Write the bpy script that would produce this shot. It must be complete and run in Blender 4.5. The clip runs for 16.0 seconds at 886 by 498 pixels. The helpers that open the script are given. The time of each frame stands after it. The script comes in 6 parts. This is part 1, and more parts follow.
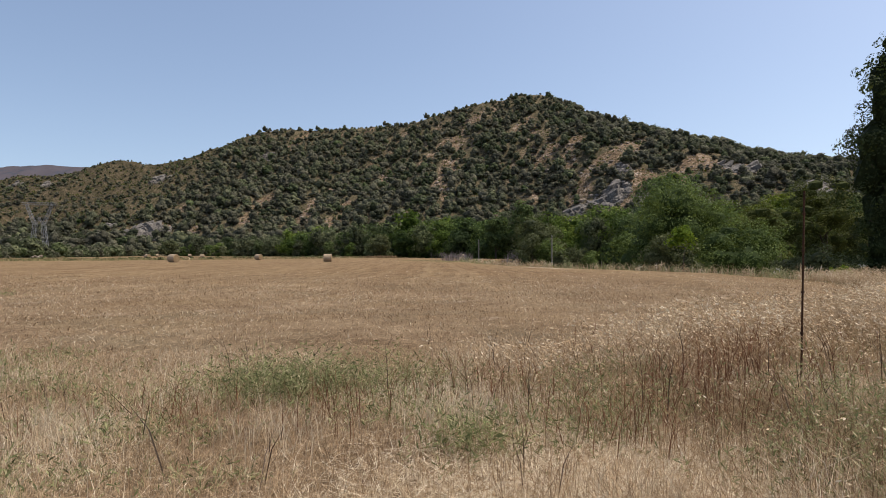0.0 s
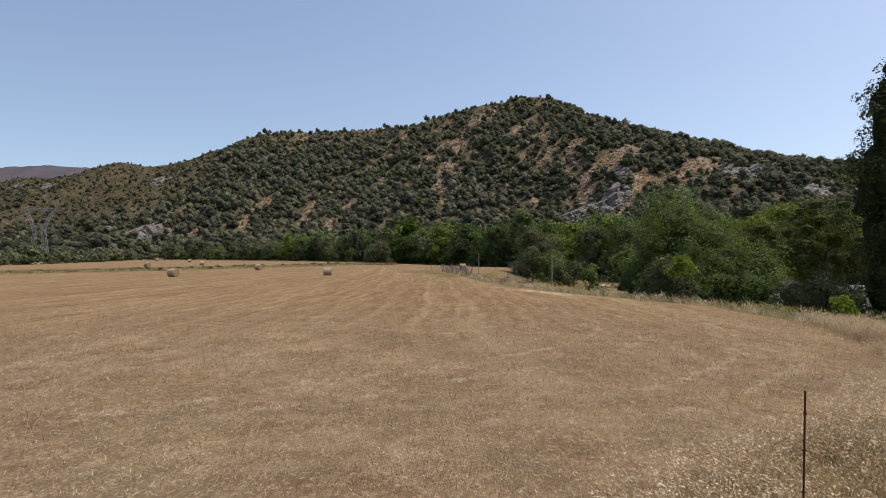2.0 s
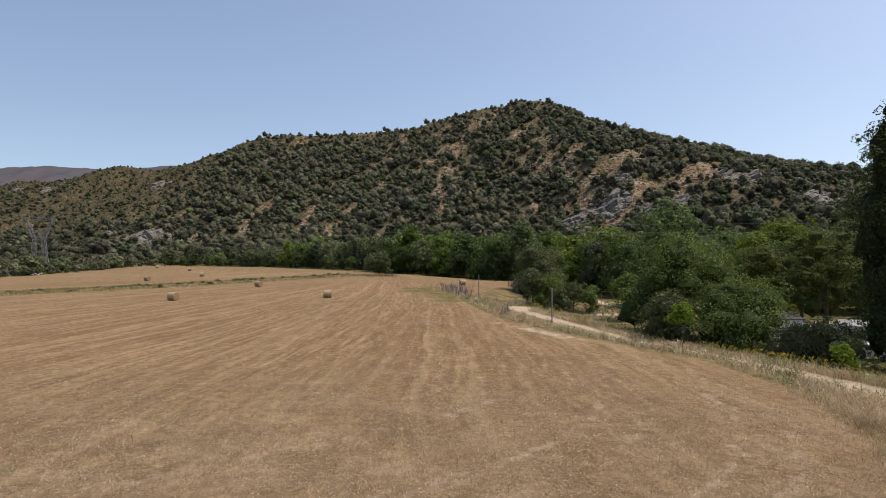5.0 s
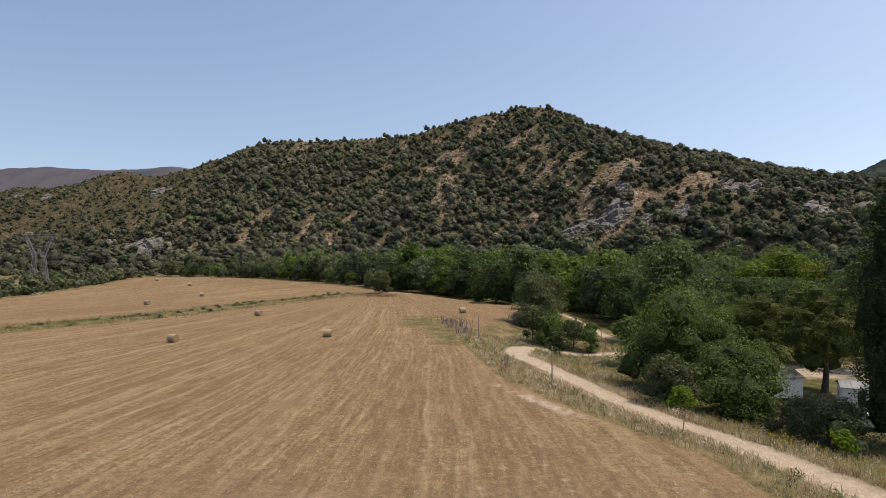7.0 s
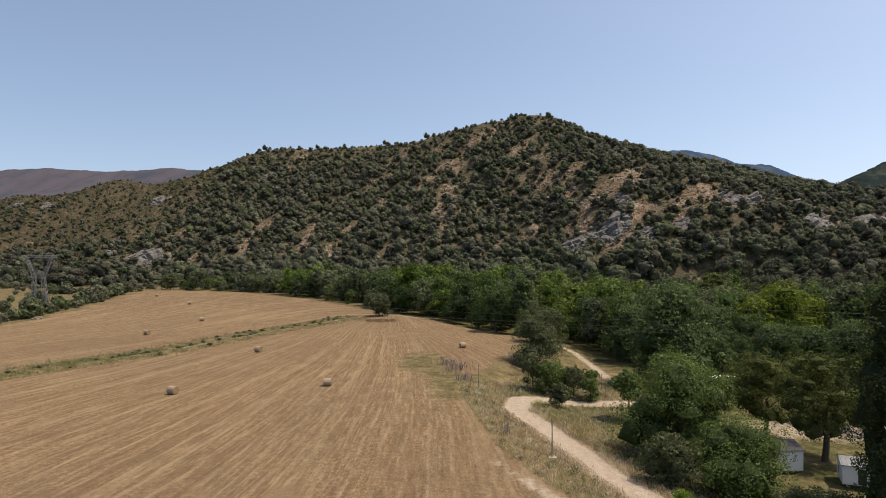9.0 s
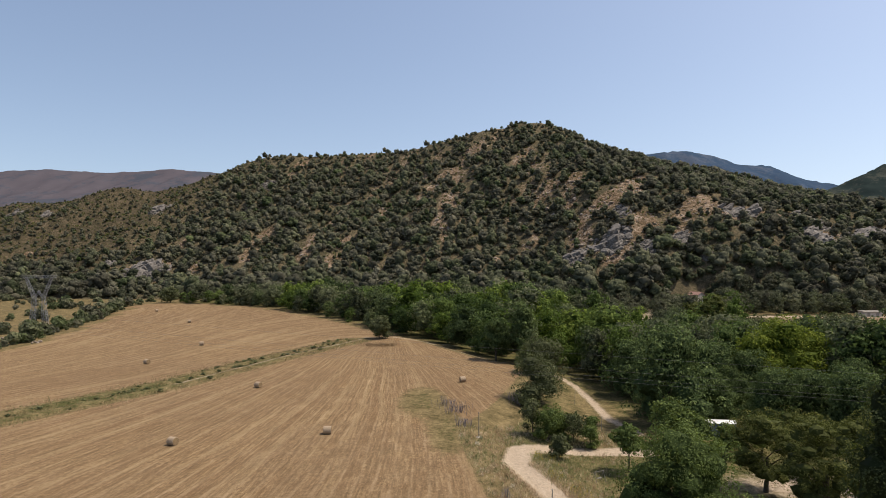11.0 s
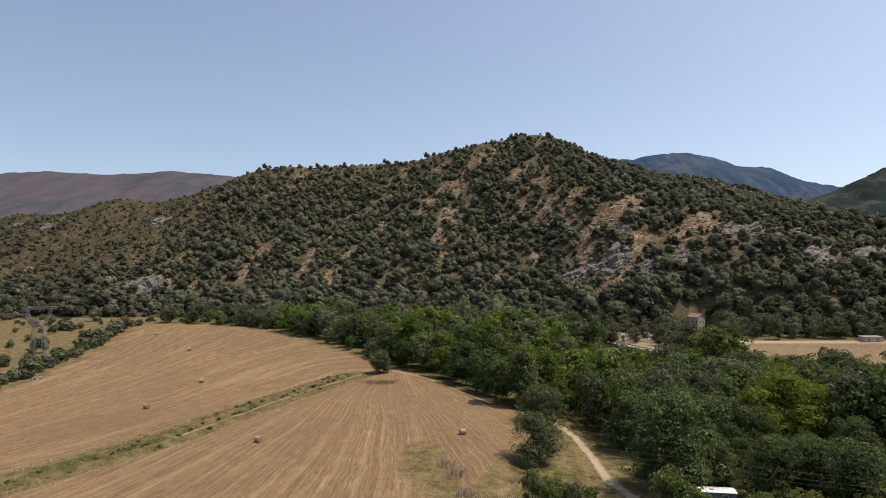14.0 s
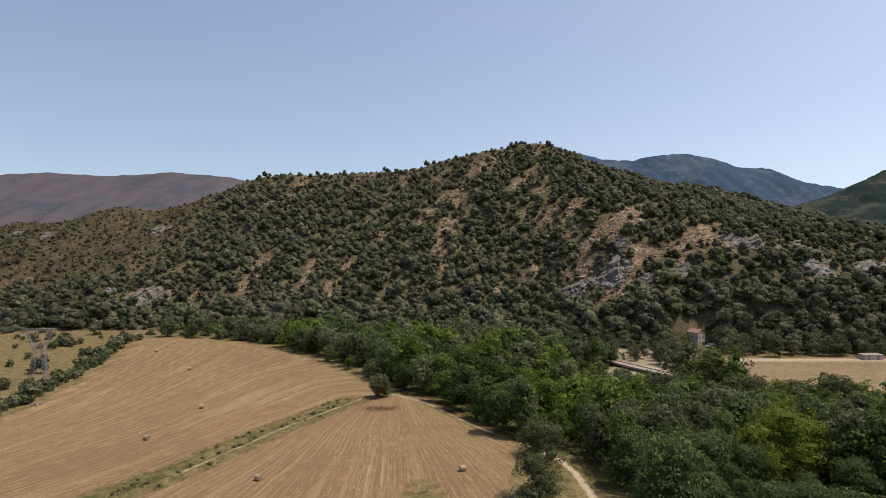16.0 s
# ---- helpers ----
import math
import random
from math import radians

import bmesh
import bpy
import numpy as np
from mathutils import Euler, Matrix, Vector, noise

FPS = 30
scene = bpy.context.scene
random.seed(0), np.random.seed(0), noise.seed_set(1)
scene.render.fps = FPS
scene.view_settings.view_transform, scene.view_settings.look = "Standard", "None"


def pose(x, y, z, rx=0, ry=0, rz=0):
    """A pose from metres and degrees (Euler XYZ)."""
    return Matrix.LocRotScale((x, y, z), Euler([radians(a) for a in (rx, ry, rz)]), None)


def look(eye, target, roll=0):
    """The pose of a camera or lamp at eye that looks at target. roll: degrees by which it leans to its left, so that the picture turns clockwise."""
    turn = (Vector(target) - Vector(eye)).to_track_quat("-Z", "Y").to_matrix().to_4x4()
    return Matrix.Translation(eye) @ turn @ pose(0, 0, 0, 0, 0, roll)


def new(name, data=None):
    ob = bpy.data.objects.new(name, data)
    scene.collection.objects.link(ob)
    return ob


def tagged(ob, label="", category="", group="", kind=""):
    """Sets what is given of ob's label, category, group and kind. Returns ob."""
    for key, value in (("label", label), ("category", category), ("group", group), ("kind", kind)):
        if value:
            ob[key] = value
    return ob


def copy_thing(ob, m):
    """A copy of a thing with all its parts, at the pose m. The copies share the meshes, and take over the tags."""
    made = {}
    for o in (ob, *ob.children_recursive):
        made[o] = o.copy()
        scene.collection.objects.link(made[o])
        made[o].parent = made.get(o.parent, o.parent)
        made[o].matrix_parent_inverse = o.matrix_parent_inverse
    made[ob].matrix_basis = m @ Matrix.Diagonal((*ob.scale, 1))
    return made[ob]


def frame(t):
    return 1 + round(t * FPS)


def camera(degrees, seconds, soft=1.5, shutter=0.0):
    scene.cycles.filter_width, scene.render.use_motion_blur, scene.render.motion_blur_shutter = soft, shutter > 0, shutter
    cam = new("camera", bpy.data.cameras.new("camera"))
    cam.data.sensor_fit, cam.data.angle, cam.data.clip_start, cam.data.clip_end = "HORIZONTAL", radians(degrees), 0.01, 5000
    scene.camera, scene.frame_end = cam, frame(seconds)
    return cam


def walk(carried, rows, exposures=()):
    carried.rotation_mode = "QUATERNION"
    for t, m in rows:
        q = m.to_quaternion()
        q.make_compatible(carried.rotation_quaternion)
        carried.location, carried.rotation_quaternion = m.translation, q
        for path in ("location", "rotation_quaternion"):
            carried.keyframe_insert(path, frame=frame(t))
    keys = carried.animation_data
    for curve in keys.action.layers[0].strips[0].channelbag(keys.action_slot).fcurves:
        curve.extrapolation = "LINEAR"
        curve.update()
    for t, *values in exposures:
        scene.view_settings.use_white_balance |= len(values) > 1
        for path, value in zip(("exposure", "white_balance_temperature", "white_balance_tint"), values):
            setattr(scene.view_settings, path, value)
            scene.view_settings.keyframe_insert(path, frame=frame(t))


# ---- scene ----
cam = camera(71, 16.0, soft=0.88)
# the camera rises straight up; seconds and height above the stubble field
CLIMB = [(0, 1.27), (0.5, 1.95), (1, 2.70), (1.5, 3.11), (2, 3.44), (2.5, 3.73), (3, 3.99), (3.5, 4.43), (4, 5.03),
         (4.2, 5.35), (5.2, 7.45), (6.3, 10.5), (6.5, 11.28), (7, 13.25), (7.5, 15.22), (8, 17.15), (8.5, 19.12), (9, 21.05),
         (9.2, 21.8), (10.2, 25.6), (11.3, 29.85), (11.5, 30.63), (12, 32.55), (12.5, 34.5), (13, 36.44), (13.5, 38.38),
         (14, 40.34), (14.5, 42.3), (15, 44.33), (15.5, 46.42), (16, 48.52)]
walk(cam, [(t, look((0, 0, h), (0, 1000, h + 8.19))) for t, h in CLIMB], exposures=[(0, 0.0, 6850, 11.5), (16, -0.02, 7130, 12)])

# ---- daylight ----
SUN_AZ, SUN_EL = radians(84), radians(62)  # azimuth from +y towards +x
world = bpy.data.worlds.new("world")
scene.world = world
world.use_nodes = True
wn = world.node_tree
sky = wn.nodes.new("ShaderNodeTexSky")
sky.sky_type = "NISHITA"
sky.sun_disc = False
sky.sun_elevation, sky.sun_rotation = SUN_EL, SUN_AZ
sky.altitude, sky.air_density, sky.dust_density, sky.ozone_density = 300, 1.0, 2.1, 0.0
wn.nodes["Background"].inputs["Strength"].default_value = 0.184
lift = wn.nodes.new("ShaderNodeVectorMath")
lift.operation, lift.inputs[1].default_value = "ADD", (0, 0, 0.085)
wn.links.new(wn.nodes.new("ShaderNodeTexCoord").outputs["Generated"], lift.inputs[0])
wn.links.new(lift.outputs[0], sky.inputs["Vector"])
wn.links.new(sky.outputs[0], wn.nodes["Background"].inputs["Color"])
sun = new("sun", bpy.data.lights.new("sun", "SUN"))
sun.data.energy, sun.data.angle, sun.data.color = 4.8, radians(0.5), (1.0, 0.94, 0.85)
to_sun = Vector((math.sin(SUN_AZ) * math.cos(SUN_EL), math.cos(SUN_AZ) * math.cos(SUN_EL), math.sin(SUN_EL)))
sun.matrix_world = look(to_sun * 100, (0, 0, 0))

# ---- materials ----
class Mat:
    """A node material in the making: a thin wrapper that keeps the node code short."""
    def __init__(self, name, rough=0.8, metal=0.0, spec=0.3):
        self.m = bpy.data.materials.new(name)
        self.m.use_nodes = True
        self.t = self.m.node_tree
        self.b = self.t.nodes["Principled BSDF"]
        self.b.inputs["Roughness"].default_value = rough
        self.b.inputs["Metallic"].default_value = metal
        self.b.inputs["Specular IOR Level"].default_value = spec

    def node(self, kind):
        return self.t.nodes.new(kind)

    def put(self, value, socket):
        if isinstance(value, (int, float)):
            socket.default_value = value
        elif isinstance(value, tuple):
            socket.default_value = value if len(value) != 3 or socket.type == "VECTOR" else (*value, 1)
        else:
            self.t.links.new(value, socket)

    def coords(self):
        return self.node("ShaderNodeTexCoord").outputs["Object"]

    def noise(self, scale, detail=4, rough=0.6, vector=None, dist=0.0):
        n = self.node("ShaderNodeTexNoise")
        n.inputs["Scale"].default_value, n.inputs["Detail"].default_value = scale, detail
        n.inputs["Roughness"].default_value, n.inputs["Distortion"].default_value = rough, dist
        self.t.links.new(vector or self.coords(), n.inputs["Vector"])
        return n.outputs["Fac"]

    def voronoi(self, scale, vector=None, out="Distance"):
        n = self.node("ShaderNodeTexVoronoi")
        n.inputs["Scale"].default_value = scale
        self.t.links.new(vector or self.coords(), n.inputs["Vector"])
        return n.outputs[out]

    def scaled(self, s, turn=0.0):
        n = self.node("ShaderNodeMapping")
        n.inputs["Scale"].default_value = s
        n.inputs["Rotation"].default_value = (0, 0, turn)
        self.t.links.new(self.coords(), n.inputs["Vector"])
        return n.outputs[0]

    def attr(self, name):
        n = self.node("ShaderNodeAttribute")
        n.attribute_name = name
        return n.outputs["Fac"]

    def ramp(self, fac, *stops):
        n = self.node("ShaderNodeValToRGB")
        e = n.color_ramp.elements
        while len(e) < len(stops):
            e.new(0.5)
        for el, (p, c) in zip(e, stops):
            el.position = p
            el.color = (c, c, c, 1) if isinstance(c, (int, float)) else (*c, 1)
        self.put(fac, n.inputs[0])
        return n.outputs[0]

    def mix(self, fac, a, b, blend="MIX"):
        n = self.node("ShaderNodeMix")
        n.data_type, n.blend_type = "RGBA", blend
        self.put(fac, n.inputs["Factor"])
        self.put(a, n.inputs[6])
        self.put(b, n.inputs[7])
        return n.outputs[2]

    def math(self, op, a, b=0.0):
        n = self.node("ShaderNodeMath")
        n.operation = op
        self.put(a, n.inputs[0])
        self.put(b, n.inputs[1])
        return n.outputs[0]

    def band(self, v, lo, hi):
        n = self.node("ShaderNodeMapRange")
        self.put(v, n.inputs[0])
        n.inputs[1].default_value, n.inputs[2].default_value = lo, hi
        return n.outputs[0]

    def color(self, c):
        self.put(c, self.b.inputs["Base Color"])
        return self

    def bump(self, height, strength=0.5, dist=0.05):
        n = self.node("ShaderNodeBump")
        n.inputs["Strength"].default_value, n.inputs["Distance"].default_value = strength, dist
        self.put(height, n.inputs["Height"])
        self.t.links.new(n.outputs[0], self.b.inputs["Normal"])
        return self


def leaf_material(name, dark, mid, light, translucent=0.25, patch=0.25):
    m = Mat(name, 0.7, 0, 0.05)
    tint = m.attr("tint")
    fine = m.noise(patch, 2)
    v = m.math("ADD", m.math("MULTIPLY", tint, 0.75), m.math("MULTIPLY", fine, 0.25))
    col = m.ramp(v, (0.1, dark), (0.5, mid), (0.9, light))
    m.color(col)
    tr = m.node("ShaderNodeBsdfTranslucent")
    m.t.links.new(m.mix(0.5, col, (0.20, 0.26, 0.03), "MIX"), tr.inputs["Color"])
    mx = m.node("ShaderNodeMixShader")
    mx.inputs[0].default_value = translucent
    m.t.links.new(m.b.outputs[0], mx.inputs[1])
    m.t.links.new(tr.outputs[0], mx.inputs[2])
    m.t.links.new(mx.outputs[0], m.t.nodes["Material Output"].inputs["Surface"])
    return m.m


def straw_material(name, stops, translucent=0.2):
    m = Mat(name, 0.8, 0, 0.1)
    col = m.ramp(m.attr("tint"), *stops)
    m.color(col)
    tr = m.node("ShaderNodeBsdfTranslucent")
    m.t.links.new(col, tr.inputs["Color"])
    mx = m.node("ShaderNodeMixShader")
    mx.inputs[0].default_value = translucent
    m.t.links.new(m.b.outputs[0], mx.inputs[1])
    m.t.links.new(tr.outputs[0], mx.inputs[2])
    m.t.links.new(mx.outputs[0], m.t.nodes["Material Output"].inputs["Surface"])
    return m.m


def plain(name, c1, c2, scale=3.0, rough=0.7, metal=0.0, bump=0.2, spec=0.3):
    m = Mat(name, rough, metal, spec)
    n = m.noise(scale, 5)
    f = m.noise(scale * 9, 3)
    m.color(m.mix(m.math("MULTIPLY", f, 0.35), m.mix(m.band(n, 0.35, 0.68), c1, c2), tuple(0.6 * a for a in c1)))
    m.bump(f, bump, 0.02)
    return m.m


def ground_material():
    m = Mat("dry_ground", 0.95, 0, 0.05)
    big, mid, small = m.noise(0.035, 3), m.noise(0.33, 5), m.noise(1.7, 5, 0.7)
    fine = m.noise(16.0, 6, 0.8)
    # crossing straws of several directions
    lay = [m.noise(1.0, 3, 0.6, m.scaled((75, 7, 5), a)) for a in (0.3, 1.25, 2.2, 2.9)]
    straw = m.math("MAXIMUM", m.math("MAXIMUM", lay[0], lay[1]), m.math("MAXIMUM", lay[2], lay[3]))
    row = m.attr("row")
    wob = m.math("ADD", row, m.math("ADD", m.math("MULTIPLY", m.noise(0.05, 4), 1.6), m.math("MULTIPLY", m.noise(0.014, 2), 7.0)))
    stripe = m.math("ADD", m.math("MULTIPLY", m.math("SINE", m.math("MULTIPLY", wob, 2.85)), 0.5), 0.5)
    wide = m.math("ADD", m.math("MULTIPLY", m.math("SINE", m.math("MULTIPLY", wob, 0.83)), 0.5), 0.5)
    gate = m.math("MULTIPLY", m.attr("rows"), m.band(m.noise(0.05, 3), 0.35, 0.65))
    sig = m.math("ADD", m.math("MULTIPLY", mid, 0.55), m.math("MULTIPLY", small, 0.45))
    field = m.ramp(sig, (0.36, (0.140, 0.095, 0.056)), (0.46, (0.225, 0.156, 0.096)), (0.56, (0.305, 0.222, 0.142)), (0.68, (0.45, 0.345, 0.23)))
    ochre = m.ramp(small, (0.3, (0.20, 0.125, 0.05)), (0.7, (0.36, 0.245, 0.11)))
    field = m.mix(m.math("MULTIPLY", m.band(m.noise(0.21, 4), 0.52, 0.70), 0.4), field, ochre)
    field = m.mix(m.math("MULTIPLY", m.band(m.noise(0.27, 5), 0.50, 0.66), 0.62), field, (0.150, 0.130, 0.084))
    field = m.mix(m.band(big, 0.42, 0.66), field, m.mix(0.5, field, (0.155, 0.098, 0.056)))
    comb = m.node("ShaderNodeCombineXYZ")
    sep = m.node("ShaderNodeSeparateXYZ")
    m.t.links.new(m.coords(), sep.inputs[0])
    m.put(m.math("MULTIPLY", row, 2.6), comb.inputs[0])
    m.put(m.math("MULTIPLY", sep.outputs[1], 0.16), comb.inputs[1])
    streak = m.noise(1.0, 7, 0.72, comb.outputs[0])
    grit = m.noise(5.5, 6, 0.8)
    gritty = m.band(grit, 0.36, 0.64)
    gold = m.ramp(m.math("ADD", m.math("MULTIPLY", m.band(streak, 0.34, 0.66), 0.40), m.math("ADD", m.math("MULTIPLY", m.band(small, 0.33, 0.67), 0.22), m.math("MULTIPLY", gritty, 0.38))),
                  (0.20, (0.066, 0.042, 0.020)), (0.40, (0.152, 0.095, 0.047)), (0.56, (0.255, 0.168, 0.088)), (0.80, (0.455, 0.325, 0.183)))
    worn = m.math("MULTIPLY", m.band(m.noise(0.022, 4, 0.6, None, 0.6), 0.41, 0.58), m.band(m.noise(0.5, 5, 0.75), 0.25, 0.62))
    gold = m.mix(m.math("MULTIPLY", worn, 0.7), gold, m.mix(0.3, (0.135, 0.086, 0.050), gold))
    field = m.mix(m.math("MULTIPLY", m.math("SUBTRACT", 1.0, gritty), 0.45), field, (0.105, 0.070, 0.040))
    comb2 = m.node("ShaderNodeCombineXYZ")
    m.put(m.math("MULTIPLY", wob, 0.36), comb2.inputs[0])
    m.put(m.math("MULTIPLY", sep.outputs[1], 0.012), comb2.inputs[1])
    swath = m.noise(1.0, 3, 0.6, comb2.outputs[0])
    gold = m.mix(m.math("MULTIPLY", m.band(swath, 0.50, 0.66), 0.62), gold, m.mix(0.35, (0.168, 0.098, 0.050), gold))
    gold = m.mix(m.math("MULTIPLY", m.math("SUBTRACT", 1.0, m.band(swath, 0.36, 0.48)), 0.55), gold, m.mix(0.4, (0.40, 0.295, 0.165), gold))
    speck = m.math("MULTIPLY", m.band(m.noise(2.4, 6, 0.8), 0.54, 0.68), 0.75)
    field = m.mix(m.math("MULTIPLY", m.band(grit, 0.53, 0.62), 0.6), field, (0.095, 0.066, 0.038))
    field = m.mix(m.math("MULTIPLY", m.band(m.noise(8.0, 5, 0.8), 0.55, 0.66), 0.55), field, (0.47, 0.36, 0.225))
    gold = m.mix(speck, gold, (0.085, 0.056, 0.028))
    gold = m.mix(m.math("MULTIPLY", m.band(m.noise(3.1, 6, 0.8), 0.56, 0.72), 0.6), gold, (0.44, 0.335, 0.20))
    field = m.mix(m.math("MULTIPLY", m.attr("rows"), 0.72), field, gold)
    thin = m.math("MULTIPLY", m.band(m.math("MULTIPLY", m.math("POWER", stripe, 7.0), m.noise(0.30, 4)), 0.10, 0.55), gate)
    field = m.mix(m.math("MULTIPLY", thin, 0.34), field, (0.45, 0.335, 0.205))
    dark = m.math("MULTIPLY", m.band(m.math("MULTIPLY", m.math("POWER", m.math("SUBTRACT", 1.0, wide), 4.0), m.noise(0.16, 3)), 0.1, 0.6), gate)
    field = m.mix(m.math("MULTIPLY", dark, 0.42), field, (0.14, 0.085, 0.045))
    grass = m.ramp(m.math("ADD", m.math("MULTIPLY", mid, 0.5), m.math("MULTIPLY", small, 0.5)),
                   (0.34, (0.050, 0.044, 0.020)), (0.45, (0.115, 0.090, 0.042)), (0.56, (0.205, 0.155, 0.078)), (0.74, (0.29, 0.23, 0.125)))
    green = m.ramp(sig, (0.32, (0.038, 0.044, 0.016)), (0.46, (0.074, 0.074, 0.027)), (0.56, (0.145, 0.122, 0.055)), (0.68, (0.23, 0.185, 0.098)))
    gravel = m.ramp(m.math("ADD", m.math("MULTIPLY", fine, 0.4), m.math("MULTIPLY", small, 0.6)),
                    (0.3, (0.25, 0.19, 0.13)), (0.5, (0.40, 0.32, 0.235)), (0.7, (0.53, 0.445, 0.345)))
    rag = m.math("MULTIPLY", m.math("SUBTRACT", m.noise(0.9, 6, 0.75), 0.5), 1.2)

    def mask(name, soft=0.12):
        return m.band(m.math("ADD", m.attr(name), rag), 0.5 - soft, 0.5 + soft)
    col = m.mix(mask("weed"), field, grass)
    col = m.mix(mask("green"), col, green)
    col = m.mix(mask("gravel", 0.2), col, gravel)
    tex = m.math("ADD", m.math("MULTIPLY", fine, 0.45), m.math("MULTIPLY", straw, 0.55))
    col = m.mix(0.75, col, m.ramp(tex, (0.43, 0.08), (0.575, 0.465), (0.72, 0.92)), "OVERLAY")
    m.color(col)
    m.bump(m.math("ADD", m.math("MULTIPLY", fine, 0.5), m.math("MULTIPLY", straw, 0.8)), 0.8, 0.06)
    return m.m


def hill_material():
    m = Mat("hill_soil", 0.95, 0, 0.05)
    a, b, c, d = m.noise(0.02, 4), m.noise(0.12, 6, 0.7), m.noise(0.55, 5, 0.75), m.noise(1.6, 4, 0.75)
    mixv = m.math("ADD", m.math("MULTIPLY", b, 0.35), m.math("ADD", m.math("MULTIPLY", c, 0.40), m.math("MULTIPLY", d, 0.25)))
    soil = m.ramp(mixv, (0.42, (0.034, 0.032, 0.018)), (0.47, (0.120, 0.084, 0.048)), (0.52, (0.225, 0.158, 0.106)), (0.56, (0.31, 0.24, 0.178)), (0.61, (0.47, 0.41, 0.34)))
    grass = m.ramp(mixv, (0.38, (0.036, 0.036, 0.022)), (0.48, (0.092, 0.080, 0.048)), (0.56, (0.165, 0.130, 0.080)), (0.64, (0.25, 0.185, 0.12)))
    brown = m.ramp(mixv, (0.40, (0.022, 0.021, 0.013)), (0.48, (0.054, 0.045, 0.027)), (0.55, (0.094, 0.072, 0.045)), (0.62, (0.18, 0.135, 0.10)))
    jag = m.math("MULTIPLY", m.math("SUBTRACT", m.noise(0.22, 6, 0.75), 0.5), 1.5)
    col = m.mix(m.math("MULTIPLY", m.attr("dry"), 0.8), grass, brown)
    col = m.mix(m.band(m.math("ADD", m.attr("bare"), jag), 0.30, 0.52), col, soil)
    stone = m.ramp(m.math("ADD", m.math("MULTIPLY", c, 0.5), m.math("MULTIPLY", d, 0.5)), (0.36, (0.050, 0.045, 0.041)), (0.5, (0.185, 0.168, 0.150)), (0.64, (0.36, 0.33, 0.30)))
    rag = m.math("MULTIPLY", m.math("SUBTRACT", m.noise(0.16, 6, 0.75), 0.5), 1.6)
    col = m.mix(m.band(m.math("ADD", m.attr("rock"), rag), 0.42, 0.58), col, stone)
    m.color(col)
    m.bump(m.math("ADD", c, m.math("MULTIPLY", d, 0.6)), 1.0, 1.4)
    return m.m


def woods_material():
    """Leaves of mixed woods: hue 0 is grey-green evergreen oak, 0.5 broadleaf, 1 fresh yellow-green."""
    m = Mat("mixed_woods_leaves", 0.7, 0, 0.05)
    leafy = m.noise(1.1, 4, 0.75)
    v = m.math("ADD", m.math("MULTIPLY", m.attr("tint"), 0.7), m.math("MULTIPLY", m.band(leafy, 0.3, 0.7), 0.3))
    m.bump(leafy, 1.0, 1.2)
    # oak stops: grey-green leaf colour, lifted and greyed for haze over the hill
    oak = m.ramp(v, (0.1, (0.054, 0.053, 0.040)), (0.5, (0.150, 0.145, 0.102)), (0.9, (0.255, 0.240, 0.166)))
    broad = m.ramp(v, (0.1, (0.028, 0.048, 0.018)), (0.5, (0.086, 0.130, 0.044)), (0.9, (0.190, 0.250, 0.080)))
    lime = m.ramp(v, (0.1, (0.036, 0.066, 0.010)), (0.5, (0.118, 0.176, 0.026)), (0.9, (0.25, 0.31, 0.05)))
    hue = m.attr("hue")
    col = m.mix(m.band(hue, 0.5, 1.0), m.mix(m.band(hue, 0.0, 0.5), oak, broad), lime)
    m.color(col)
    tr = m.node("ShaderNodeBsdfTranslucent")
    m.t.links.new(m.mix(0.3, col, (0.13, 0.20, 0.04)), tr.inputs["Color"])
    mx = m.node("ShaderNodeMixShader")
    mx.inputs[0].default_value = 0.26
    m.t.links.new(m.b.outputs[0], mx.inputs[1])
    m.t.links.new(tr.outputs[0], mx.inputs[2])
    m.t.links.new(mx.outputs[0], m.t.nodes["Material Output"].inputs["Surface"])
    return m.m


WOODS = woods_material()
MAT_GROUND, MAT_HILL = ground_material(), hill_material()
OAK = leaf_material("evergreen_oak_leaves", (0.034, 0.040, 0.020), (0.080, 0.090, 0.044), (0.15, 0.155, 0.080), 0.16)
WOOD_LEAF = leaf_material("broad_leaves", (0.022, 0.036, 0.013), (0.084, 0.118, 0.037), (0.21, 0.26, 0.085))
LIME = leaf_material("fresh_leaves", (0.04, 0.075, 0.010), (0.11, 0.17, 0.02), (0.22, 0.27, 0.035), 0.35)
FRESH = leaf_material("yellow_green_leaves", (0.036, 0.055, 0.010), (0.115, 0.150, 0.022), (0.25, 0.27, 0.045), 0.25)
NEEDLES = leaf_material("pine_needles", (0.028, 0.034, 0.012), (0.086, 0.096, 0.026), (0.19, 0.185, 0.054), 0.1)
POPLAR = leaf_material("poplar_leaves", (0.014, 0.020, 0.010), (0.036, 0.048, 0.020), (0.08, 0.092, 0.038), 0.2)
SCRUB = leaf_material("scrub_leaves", (0.03, 0.04, 0.012), (0.07, 0.08, 0.025), (0.15, 0.14, 0.05), 0.2)
STRAW = straw_material("dry_straw", ((0.0, (0.14, 0.085, 0.046)), (0.3, (0.29, 0.19, 0.108)), (0.6, (0.46, 0.335, 0.205)), (0.85, (0.64, 0.52, 0.36)), (1.0, (0.80, 0.71, 0.55))))
WEED = straw_material("green_weeds", ((0.0, (0.075, 0.088, 0.038)), (0.4, (0.165, 0.182, 0.075)), (0.7, (0.29, 0.30, 0.14)), (1.0, (0.44, 0.39, 0.24))), 0.3)
BARK = plain("bark", (0.055, 0.042, 0.03), (0.12, 0.095, 0.07), 6, 0.9, 0, 0.8)
